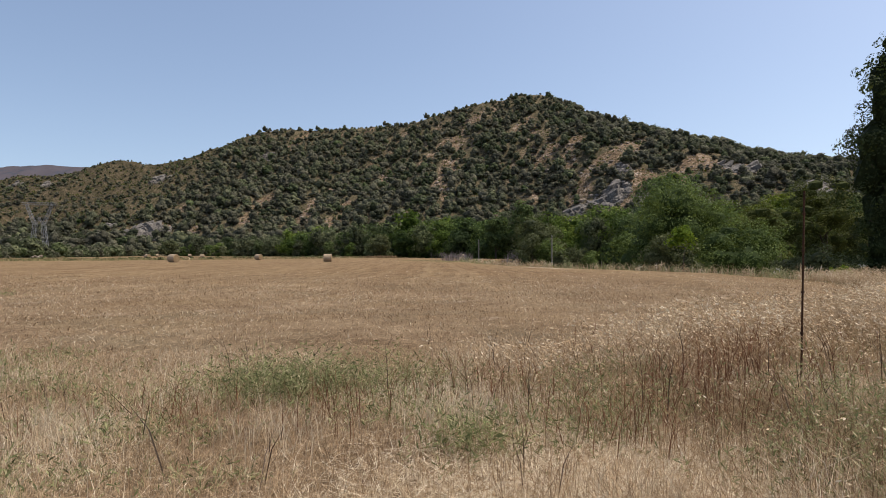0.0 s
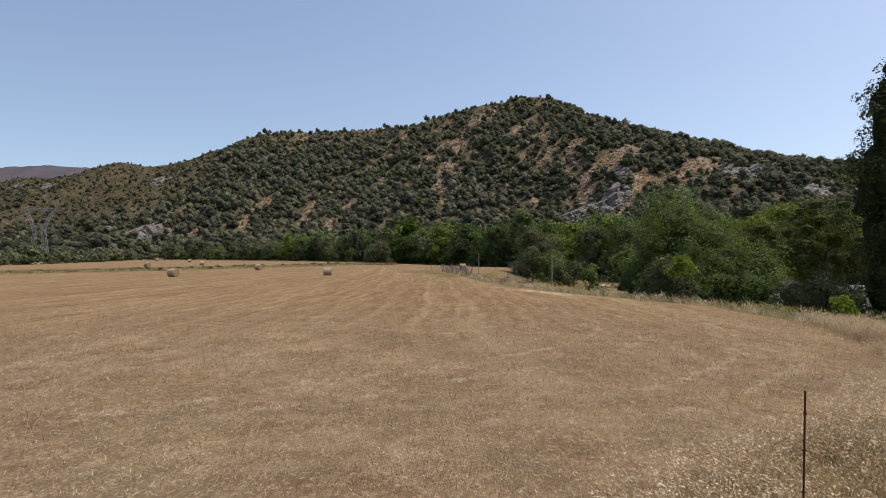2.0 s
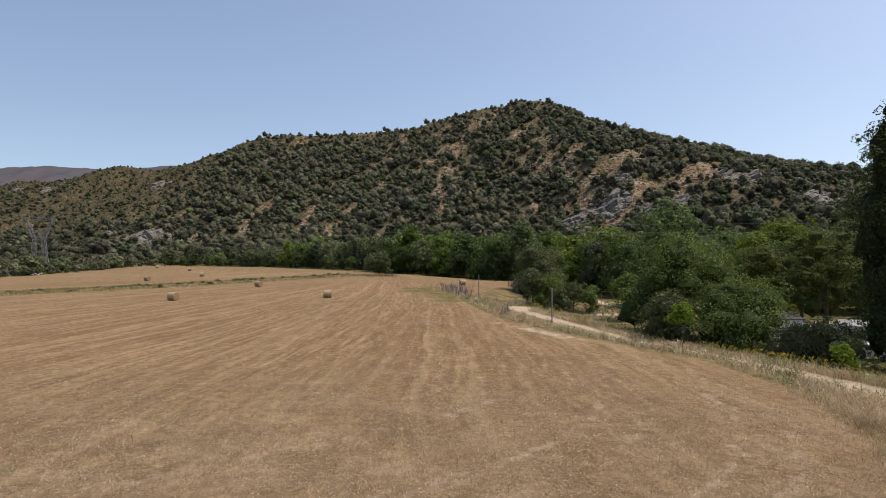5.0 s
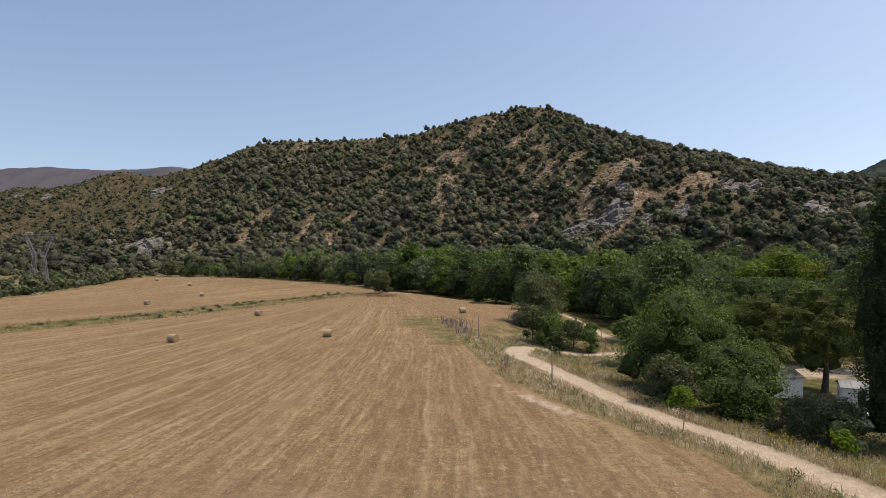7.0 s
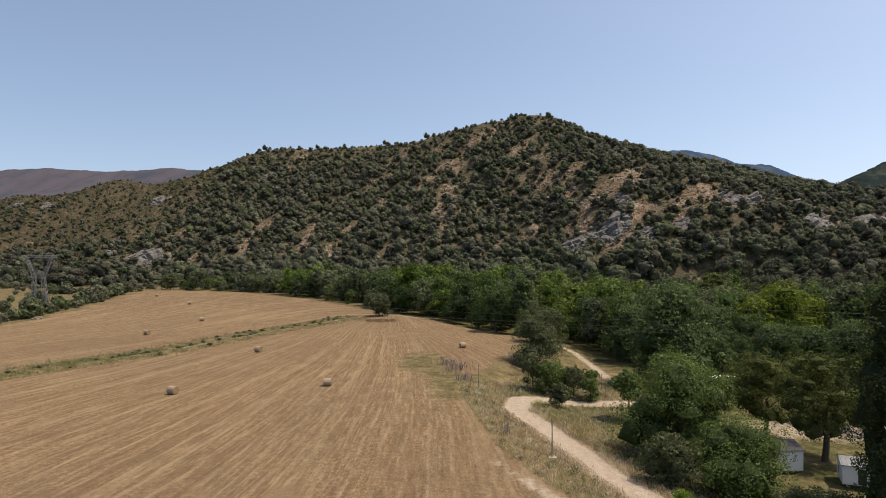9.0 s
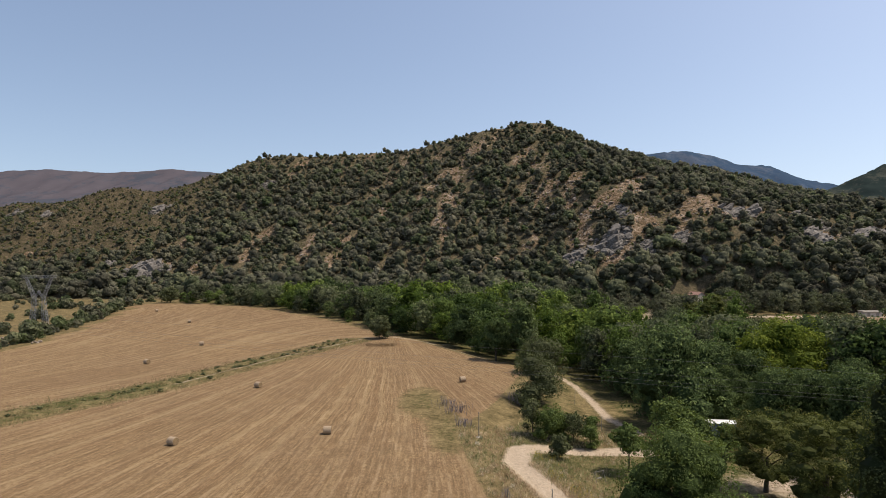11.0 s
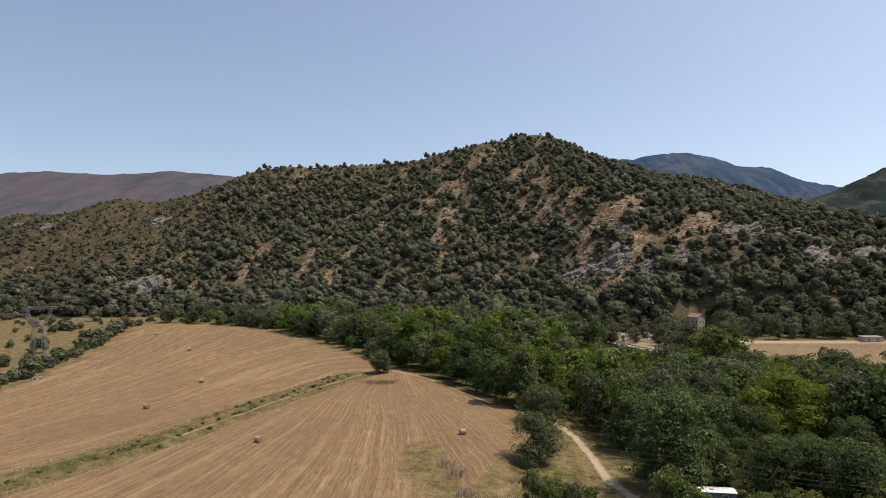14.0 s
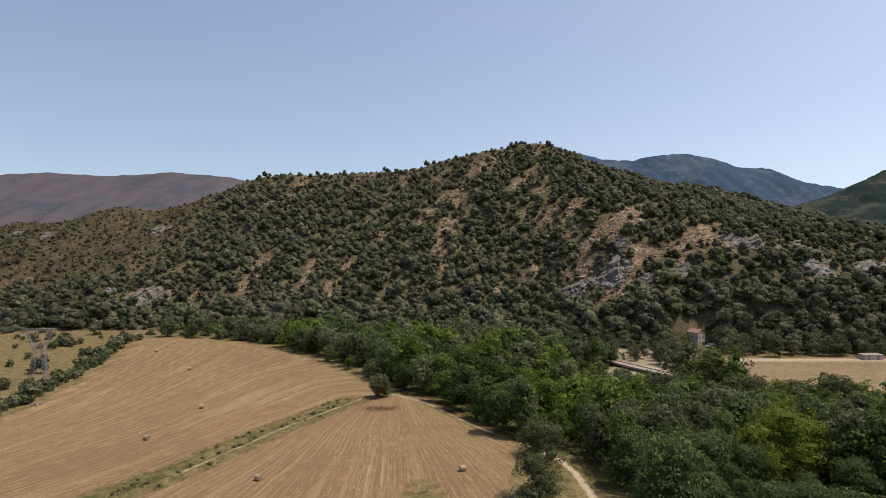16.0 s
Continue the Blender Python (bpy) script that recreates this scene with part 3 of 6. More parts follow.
def leaf_cloud(rs, blobs, count, size, core=None, droop=0.0, flat=0.12, slim=0.42, puffs=0, corners=4):
    """Leaves on the skin of overlapping blobs (x, y, z, rx, ry, rz), with hearts inside them tinted dark as inner
    shade; with puffs, each blob carries that many tufts of its own. Returns vertices, triangles and tints."""
    blobs = np.asarray(blobs, float)
    tone = rs.uniform(-0.16, 0.16, len(blobs))
    seat, toward = blobs, np.zeros((len(blobs), 3))
    if puffs:
        of = np.repeat(np.arange(len(blobs)), puffs)
        out = rs.normal(size=(len(of), 3))
        out[:, 2] = np.abs(out[:, 2]) * 0.9 - 0.22
        out /= np.linalg.norm(out, axis=1)[:, None]
        r = blobs[of, 3:].mean(1) * rs.uniform(0.26, 0.50, len(of))
        seat = np.concatenate([blobs[of, :3] + out * blobs[of, 3:] * rs.uniform(0.74, 1.12, (len(of), 1)), np.stack([r, r, r * 0.82], 1)], 1)
        toward = out * 0.75 + np.array([0, 0, 0.15])
        tone = tone[of] * 0.7 + rs.uniform(-0.16, 0.16, len(of))
    area = seat[:, 3] * seat[:, 4] + seat[:, 3] * seat[:, 5]
    which = rs.choice(len(seat), count, p=area / area.sum())
    if puffs:
        # a third of the leaves close the gaps between the tufts
        skin = rs.uniform(0, 1, count) < 0.44
        seat = np.concatenate([seat, blobs * np.array([1, 1, 1, 0.9, 0.9, 0.9])])
        # gap leaves get a darker tint, as shade between the tufts
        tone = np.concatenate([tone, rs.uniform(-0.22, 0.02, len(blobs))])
        toward = np.concatenate([toward, np.zeros((len(blobs), 3))])
        which = np.where(skin, len(blobs) * puffs + rs.choice(len(blobs), count, p=(blobs[:, 3] ** 2) / (blobs[:, 3] ** 2).sum()), which)
    d = rs.normal(size=(count, 3))
    d /= np.linalg.norm(d, axis=1)[:, None]
    d = d + toward[which]
    d /= np.linalg.norm(d, axis=1)[:, None]
    r = rs.uniform(0.72, 1.08, count) ** 0.7
    p = seat[which, :3] + d * seat[which, 3:] * r[:, None]
    nrm = d * 1.4 + rs.normal(size=(count, 3)) * 0.40 + np.array([0, 0, flat])
    nrm /= np.linalg.norm(nrm, axis=1)[:, None]
    tip = np.cross(nrm, rs.normal(size=(count, 3)))
    tip[:, 2] -= droop
    tip /= np.linalg.norm(tip, axis=1)[:, None] + 1e-9
    side = np.cross(nrm, tip)
    s = size * rs.uniform(0.55, 1.35, count)[:, None]
    if corners == 4:
        v = np.stack([p - tip * s * 0.6, p + side * s * slim - tip * s * 0.05, p + tip * s * 0.75, p - side * s * slim - tip * s * 0.05], 1).reshape(-1, 3)
        b = np.arange(count)[:, None] * 4
        f = np.concatenate([b + np.array([[0, 1, 2]]), b + np.array([[0, 2, 3]])])
    else:
        v = np.stack([p - tip * s * 0.5 - side * s * slim, p - tip * s * 0.5 + side * s * slim, p + tip * s * 0.8], 1).reshape(-1, 3)
        f = np.arange(count * 3).reshape(-1, 3)
    tint = np.repeat(np.clip(0.5 + tone[which] + rs.normal(size=count) * 0.15, 0, 1), corners)
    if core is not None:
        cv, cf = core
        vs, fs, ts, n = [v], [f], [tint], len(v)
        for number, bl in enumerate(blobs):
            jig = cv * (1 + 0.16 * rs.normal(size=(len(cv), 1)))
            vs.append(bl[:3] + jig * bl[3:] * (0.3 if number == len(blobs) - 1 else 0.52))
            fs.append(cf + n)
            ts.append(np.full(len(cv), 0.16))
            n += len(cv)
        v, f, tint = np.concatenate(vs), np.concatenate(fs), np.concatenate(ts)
    return v, f, tint


def round_blobs(rs, h, w, k, lift=0.35):
    """Lumps of a broad crown in a box w wide, from lift * h up to h."""
    out = []
    for i in range(k):
        a, q = rs.uniform(0, 6.283), math.sqrt(rs.uniform(0, 1)) * 0.62
        zz = rs.uniform(0.0, 1.0)
        spread = 1 - 0.75 * zz ** 2
        r = w * rs.uniform(0.17, 0.29)
        low = 0.10 if lift < 0.15 else 0.22
        z = h * (lift + (1 - lift) * (low + (0.82 - low) * zz))
        out.append((math.cos(a) * q * w * 0.5 * spread * 1.25, math.sin(a) * q * w * 0.5 * spread * 1.25, z, r, r, r * rs.uniform(0.65, 0.9)))
    out.append((0, 0, h * (lift + 1) / 2, w * 0.30, w * 0.30, h * (1 - lift) * 0.40))
    return out


def pine_blobs(rs, h, w, k):
    out = []
    for i in range(k):
        a, zz = rs.uniform(0, 6.283), rs.uniform(0, 1)
        reach = (0.30 + 0.70 * math.sin(math.pi * min(1, 0.15 + 0.75 * zz))) * w * 0.40
        q = math.sqrt(rs.uniform(0.15, 1))
        r = w * rs.uniform(0.11, 0.21)
        out.append((math.cos(a) * q * reach, math.sin(a) * q * reach, h * (0.24 + 0.67 * zz), r, r, r * 0.8))
    return out


def column_blobs(rs, h, w, k):
    out = []
    for i in range(k):
        zz = (i + 0.5) / k
        env = (0.55 + 0.45 * min(1.0, 2.2 * zz)) * (1 - 0.74 * max(0, zz - 0.42) / 0.58)
        a = rs.uniform(0, 6.283)
        q = rs.uniform(0.2, 0.5) * env
        r = w * 0.30 * env * rs.uniform(0.8, 1.15)
        out.append((math.cos(a) * q * w * 0.5, math.sin(a) * q * w * 0.5, h * (0.07 + 0.9 * zz), r, r, max(r * 1.8, 0.7)))
    return out


def trunk_mesh(rs, h, r, lift, w, limbs=5, stems=1):
    bm = bmesh.new()
    for s in range(stems):
        lean = Vector((rs.normal() * 0.05, rs.normal() * 0.05, 1)) if stems == 1 else Vector((rs.normal() * 0.3, rs.normal() * 0.3, 1))
        at, rad = Vector((rs.normal() * 0.1 * (stems - 1), rs.normal() * 0.1 * (stems - 1), -0.25)), r
        top = h * (0.35 + 0.45 * lift)
        steps = 4
        for i in range(steps):
            nxt = at + lean * (top / steps) + Vector((rs.normal(), rs.normal(), 0)) * 0.03 * h / steps
            rod(bm, at, nxt, rad, rad * 0.82, 8)
            at, rad = nxt, rad * 0.82
            if i >= 1:
                for _ in range(max(1, limbs // 3)):
                    a = rs.uniform(0, 6.283)
                    end = at + Vector((math.cos(a) * w * 0.32, math.sin(a) * w * 0.32, h * rs.uniform(0.08, 0.25)))
                    mid = at.lerp(end, 0.5) + Vector((0, 0, h * 0.03))
                    rod(bm, at, mid, rad * 0.55, rad * 0.36, 6)
                    rod(bm, mid, end, rad * 0.36, rad * 0.12, 5)
    return bm


def tree(name, label, x, y, h, w, leaf, seed, k=14, leaves=3500, size=0.22, lift=0.3, trunk_r=None, shape="round", stems=1, core=ICO1, group="", z=None, category="tree"):
    rs = np.random.RandomState(seed)
    root = new(name)
    root.matrix_world = pose(x, y, float(land(x, y)) if z is None else z)
    r = trunk_r or 0.022 * h + 0.03
    part("trunk", trunk_mesh(rs, h, r, lift, w, stems=stems), BARK, root)
    blobs = {"round": lambda: round_blobs(rs, h, w, k, lift), "pine": lambda: pine_blobs(rs, h, w, k), "column": lambda: column_blobs(rs, h, w, k)}[shape]()
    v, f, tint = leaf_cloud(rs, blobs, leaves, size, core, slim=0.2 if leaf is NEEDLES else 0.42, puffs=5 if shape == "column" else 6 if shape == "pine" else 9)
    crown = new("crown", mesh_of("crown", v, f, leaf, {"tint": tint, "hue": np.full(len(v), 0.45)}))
    crown.parent = root
    return tagged(root, label, category, group)


# trees and bushes that stand by themselves
tree("oak_tree", "round evergreen oak standing alone between the two fields", -21.5, 211, 7.6, 9.0, OAK, 11, 16, 7000, 0.32, 0.0)
tree("oak_tree", "grey-green tree at the corner of the field by the track", 23.5, 150, 9.2, 11.0, OAK, 12, 18, 9000, 0.27, 0.12)
tree("oak_tree", "dense grey-green tree beside the gravel track", 18.4, 124, 10.0, 11.0, OAK, 13, 18, 10000, 0.25, 0.05)
tree("shrub", "low dark bush at the bend of the gravel track", 17.4, 93, 3.8, 4.0, OAK, 14, 10, 2600, 0.20, 0.05, category="bush")
tree("shrub", "tall dark shrub in the clump by the track", 14.9, 103, 6.2, 5.0, OAK, 15, 10, 2600, 0.22, 0.05, category="bush")
tree("shrub", "leafy shrub in the clump by the track", 19.6, 104, 5.6, 5.2, WOOD_LEAF, 16, 10, 2600, 0.22, 0.08, category="bush")
tree("shrub", "dense leafy shrub in the clump by the bend of the track", 17.2, 102, 5.8, 5.6, WOOD_LEAF, 215, 14, 4200, 0.20, 0.02, category="bush")
tree("shrub", "broad olive-green shrub in the clump by the track", 21.6, 103, 5.2, 5.2, OAK, 216, 14, 4000, 0.20, 0.02, category="bush")
tree("shrub", "low rounded shrub at the edge of the clump", 23.6, 100.5, 3.6, 4.0, WOOD_LEAF, 217, 12, 2600, 0.18, 0.02, category="bush")
tree("young_tree", "small tree with a thin trunk beside the track", 24.4, 103, 4.8, 2.8, WOOD_LEAF, 17, 8, 1500, 0.22, 0.3)
tree("young_tree", "small dark tree with a bare trunk on the lawn", 26.6, 89, 7.0, 4.8, WOOD_LEAF, 18, 12, 3200, 0.26, 0.34)
tree("broadleaf_tree", "large dark green broadleaf tree above the mobile homes", 27.0, 71.5, 12.3, 12.6, WOOD_LEAF, 19, 34, 28000, 0.18, 0.05, core=ICO2)
tree("broadleaf_tree", "wide dark green tree with low branches beside the track", 28.9, 61, 7.4, 10.4, WOOD_LEAF, 20, 28, 22000, 0.145, 0.02, core=ICO2)
tree("shrub", "grey-green shrub at the foot of the large trees", 22.6, 62, 5.4, 6.2, OAK, 21, 18, 8000, 0.16, 0.04, category="bush")
tree("pine_tree", "pine with a forked trunk and a flat crown", 42.5, 82, 10.2, 9.5, NEEDLES, 22, 46, 15000, 0.20, 0.3, 0.36, "pine")
tree("pine_tree", "tall umbrella-shaped pine with several heavy limbs", 43.5, 71, 13.0, 10.0, NEEDLES, 23, 54, 17000, 0.20, 0.3, 0.42, "pine")
tree("poplar_tree", "tall dark columnar poplar", 37.6, 52, 22.6, 8.8, POPLAR, 24, 48, 24000, 0.17, 0.05, 0.3, "column")
tree("shrub", "dark leafy bush beside the gravel track", 31.4, 50.5, 4.8, 6.0, OAK, 25, 16, 7000, 0.14, 0.05, category="bush")
tree("shrub", "leafy bush on the bank below the gravel track", 30.0, 52.8, 3.7, 5.2, OAK, 29, 14, 6000, 0.13, 0.04, category="bush")
tree("shrub", "low dark bush in front of the white car", 33.6, 52.5, 3.6, 4.6, OAK, 28, 12, 4500, 0.13, 0.04, category="bush")
tree("shrub", "bright green young tree of heaven in the verge", 29.4, 45.5, 2.5, 2.0, LIME, 26, 9, 900, 0.16, 0.15, category="bush")
tree("sapling", "slender sapling with fresh green leaves beside the track", 17.9, 46.6, 4.4, 2.0, LIME, 27, 9, 800, 0.15, 0.42, 0.04, z=-0.75)

tree("slender_tree", "tall slender pale green tree above the river woods", 21.5, 166, 18.0, 8.0, WOODS, 32, 22, 4200, 0.46, 0.1)
tree("slender_tree", "tall feathery grey-green tree at the edge of the woods", 14.5, 170, 14.0, 8.0, WOODS, 33, 20, 3800, 0.46, 0.08)
for tx, ty, th, ts in ((40, 97, 6.0, 34), (44, 96, 5.0, 35), (50, 97.5, 5.6, 36), (37, 101, 8, 37)):
    tree("young_tree", "young broadleaf tree in front of the caravan", tx, ty, th, th * 0.95, WOOD_LEAF, ts, 12, 3000, 0.26, 0.08)


# ---- woods along the river ----
def in_woods(x, y):
    e = beyond_edge(x, y)
    d_far, _ = along(TRACK_FAR, x, y)
    foot = np.interp(x, FOOT_X, FOOT_Y)
    ok = (e > 4.5) & (d_far > 5.0) & (y < foot + 6) & (y > 103 - 9 * smooth(56, 62, x))
    ok &= ~((y < 150) & (x < 40.5))
    ok &= ~((x > 106) & (y > 208) & (y < 293))
    ok &= ~((np.abs(x - 82) < 9) & (np.abs(y - 260) < 20))
    ok &= ~((np.abs(x - 0.41 * y) < 9) & (y > 268) & (y < 345))
    ok &= ~(np.hypot(x - 75, y - 138) < 9.5)
    ok &= ~((np.abs(x - 46) < 5.5) & (np.abs(y - 104) < 6))
    return ok


def scatter(x0, x1, y0, y1, step, rs, jitter=0.42):
    gx, gy = np.meshgrid(np.arange(x0, x1, step), np.arange(y0, y1, step))
    gx, gy = gx.ravel(), gy.ravel()
    return gx + rs.uniform(-jitter, jitter, len(gx)) * step, gy + rs.uniform(-jitter, jitter, len(gy)) * step


def plant_out(name, label, category, x, y, z, sx, sz, hue, templates, material, rs, soft=False, tone=0.0):
    """Many plants joined into one mesh, each a turned and stretched copy of a template."""
    vs, fs, ts, hs, n = [], [], [], [], 0
    pick = rs.randint(0, len(templates), len(x))
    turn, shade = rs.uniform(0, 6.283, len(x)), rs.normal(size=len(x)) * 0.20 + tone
    for i in range(len(x)):
        v, f, t = templates[pick[i]]
        c, s = math.cos(turn[i]), math.sin(turn[i])
        w = np.stack([(v[:, 0] * c - v[:, 1] * s) * sx[i] + x[i], (v[:, 0] * s + v[:, 1] * c) * sx[i] + y[i], v[:, 2] * sz[i] + z[i]], 1)
        vs.append(w.astype(np.float32))
        fs.append(f + n)
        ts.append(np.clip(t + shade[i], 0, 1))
        hs.append(np.full(len(v), hue[i]))
        n += len(v)
    me = mesh_of(name, np.concatenate(vs), np.concatenate(fs), material, {"tint": np.concatenate(ts), "hue": np.concatenate(hs)}, soft)
    return tagged(new(name, me), label, category, kind="stuff")


def build_woods():
    rs = np.random.RandomState(41)
    x, y = scatter(-175, 330, 100, 405, 7.3, rs)
    ok = in_woods(x, y) & (np.abs(x) < 0.80 * y + 12)
    x, y = x[ok], y[ok]
    near = (y < 138) & (x < 84)
    hue = np.clip(0.46 + 0.28 * fbm(x, y, 0.05, 6) + rs.normal(size=len(x)) * 0.30 + 0.22 * np.exp(-((x - 38) / 30) ** 2 - ((y - 215) / 40) ** 2), 0, 0.95)
    upland = smooth(0, 45, y - (np.interp(x, FOOT_X, FOOT_Y) - 45 - 55 * smooth(45, 75, x)))
    hue = np.maximum(hue, 0.2) * (1 - 0.8 * upland)
    h = (13.0 + 2.8 * fbm(x, y, 0.06, 7) + rs.normal(size=len(x)) * 2.4) * (1 - 0.42 * upland)
    edge = np.minimum(smooth(4, 14, beyond_edge(x, y)), 1)
    h = np.clip(h * (0.62 + 0.38 * edge), 4, 19)
    h = np.where((np.abs(x - 72) < 24) & (y > 195) & (y < 262), np.minimum(h, np.maximum(10 - (y - 195) * 0.11, 4.6)), h)
    h = np.where((x > 110) & (y > 285), np.clip(h * 1.25, 7.5, 12), h)
    h = np.where((np.abs(x - 0.545 * y) < 13) & (y > 108) & (y < 137), np.minimum(h, 8.5), h)
    h = np.where((x > 85) & (y > 165) & (y < 215), np.clip(h, 9.2, 10.6 - (y - 165) * 0.015), h)
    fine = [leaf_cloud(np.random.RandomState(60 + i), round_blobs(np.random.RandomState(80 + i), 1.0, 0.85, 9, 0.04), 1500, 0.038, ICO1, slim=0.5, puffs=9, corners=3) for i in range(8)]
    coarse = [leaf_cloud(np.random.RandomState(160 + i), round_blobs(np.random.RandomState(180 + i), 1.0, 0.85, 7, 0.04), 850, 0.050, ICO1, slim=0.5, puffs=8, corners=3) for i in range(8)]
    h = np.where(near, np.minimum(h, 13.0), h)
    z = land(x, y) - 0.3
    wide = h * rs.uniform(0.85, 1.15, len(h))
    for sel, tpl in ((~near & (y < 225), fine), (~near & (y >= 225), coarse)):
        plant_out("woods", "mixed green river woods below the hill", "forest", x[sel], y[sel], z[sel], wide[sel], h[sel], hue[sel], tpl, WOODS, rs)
    kinds = []
    for i in range(5):
        root = tree("woodland_tree", "leafy green tree of the river woods", 60, 112 + i, 10, 9.5, WOODS, 150 + i, 24, 7000, 0.25, 0.04, group="trees of the river woods")
        kinds.append(root)
    used = set()
    for i in np.nonzero(near)[0]:
        k = rs.randint(0, 5)
        m = pose(x[i], y[i], z[i] + 0.2, 0, 0, rs.uniform(0, 360)) @ Matrix.Diagonal((h[i] / 10, h[i] / 10, h[i] / 10 * rs.uniform(0.9, 1.1), 1))
        if k not in used:
            used.add(k)
            kinds[k].matrix_basis = m
        else:
            copy_thing(kinds[k], m)


build_woods()
tree("broadleaf_tree", "broad yellow-green tree crown among the darker woods", 75.5, 138, 17.8, 15.0, FRESH, 31, 30, 11000, 0.34, 0.12)
tree("broadleaf_tree", "lower yellow-green tree beside the broad one in the woods", 67.5, 135, 14.4, 11.5, FRESH, 238, 22, 6000, 0.34, 0.1)
tree("broadleaf_tree", "yellow-green tree leaning out of the darker woods", 83, 141, 14.0, 12.5, FRESH, 239, 22, 6500, 0.34, 0.1)
for tx, ty, th, ts in ((58, 84, 9.5, 240), (67, 92, 9.0, 241), (52, 90, 8.5, 242)):
    tree("pine_tree", "low yellow-green pine behind the camp site", tx, ty, th, 9.0, NEEDLES, ts, 36, 7000, 0.24, 0.4, 0.28, "pine")
tree("oak_tree", "large round dark oak at the edge of the bare field", 125, 199, 11.8, 15.5, OAK, 231, 18, 6000, 0.5, 0.05)
tree("oak_tree", "dark oak in front of the bare field", 110, 198, 9.4, 11.0, OAK, 232, 14, 4200, 0.5, 0.05)
tree("oak_tree", "broad dark oak at the corner of the woods", 124, 172, 9.2, 13.0, OAK, 233, 14, 4200, 0.5, 0.05)
for tx, ty, th, ts in ((103, 203, 10.0, 251), (96, 207, 9.4, 252), (116, 205, 9.6, 253), (131, 194, 8.6, 254)):
    tree("oak_tree", "dark oak of the wood in front of the bare field", tx, ty, th, th * 1.15, OAK, ts, 14, 4200, 0.42, 0.05)
tree("conifer_tree", "tall dark feathery conifer above the river woods", 95.5, 220, 16.2, 10.0, NEEDLES, 234, 46, 5200, 0.44, 0.2, 0.3, "pine")
tree("conifer_tree", "dark feathery conifer beside the road", 86, 216, 14.0, 8.0, NEEDLES, 235, 40, 4200, 0.44, 0.2, 0.25, "pine")
tree("broadleaf_tree", "light green tree beside the stone house", 123.5, 322, 7.6, 8.0, FRESH, 236, 14, 2600, 0.5, 0.1)
tree("oak_tree", "dark oak standing at the far tip of the field", -160.5, 366, 10.5, 11.5, OAK, 237, 16, 3600, 0.55, 0.08)


def bush_template(seed, lumps, leaves, leaf, h=0.72, w=1.0):
    """A shrub of a few knobbly lumps, tinted dark for inner shade, under a coat of three-cornered leaf sprays."""
    r2 = np.random.RandomState(seed)
    blobs = np.array(round_blobs(r2, h, w, lumps, 0.02))
    v, f, tint = leaf_cloud(r2, blobs * np.array([1, 1, 1, 1.1, 1.1, 1.1]), leaves, leaf, None, flat=0.3, slim=0.5, corners=3)
    vs, fs, ts, n = [v], [f], [tint], len(v)
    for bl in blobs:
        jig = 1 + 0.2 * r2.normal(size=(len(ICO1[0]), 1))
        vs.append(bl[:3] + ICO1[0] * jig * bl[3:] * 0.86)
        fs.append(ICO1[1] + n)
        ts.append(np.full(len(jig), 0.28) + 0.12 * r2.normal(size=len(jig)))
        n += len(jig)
    return np.concatenate(vs), np.concatenate(fs), np.concatenate(ts)


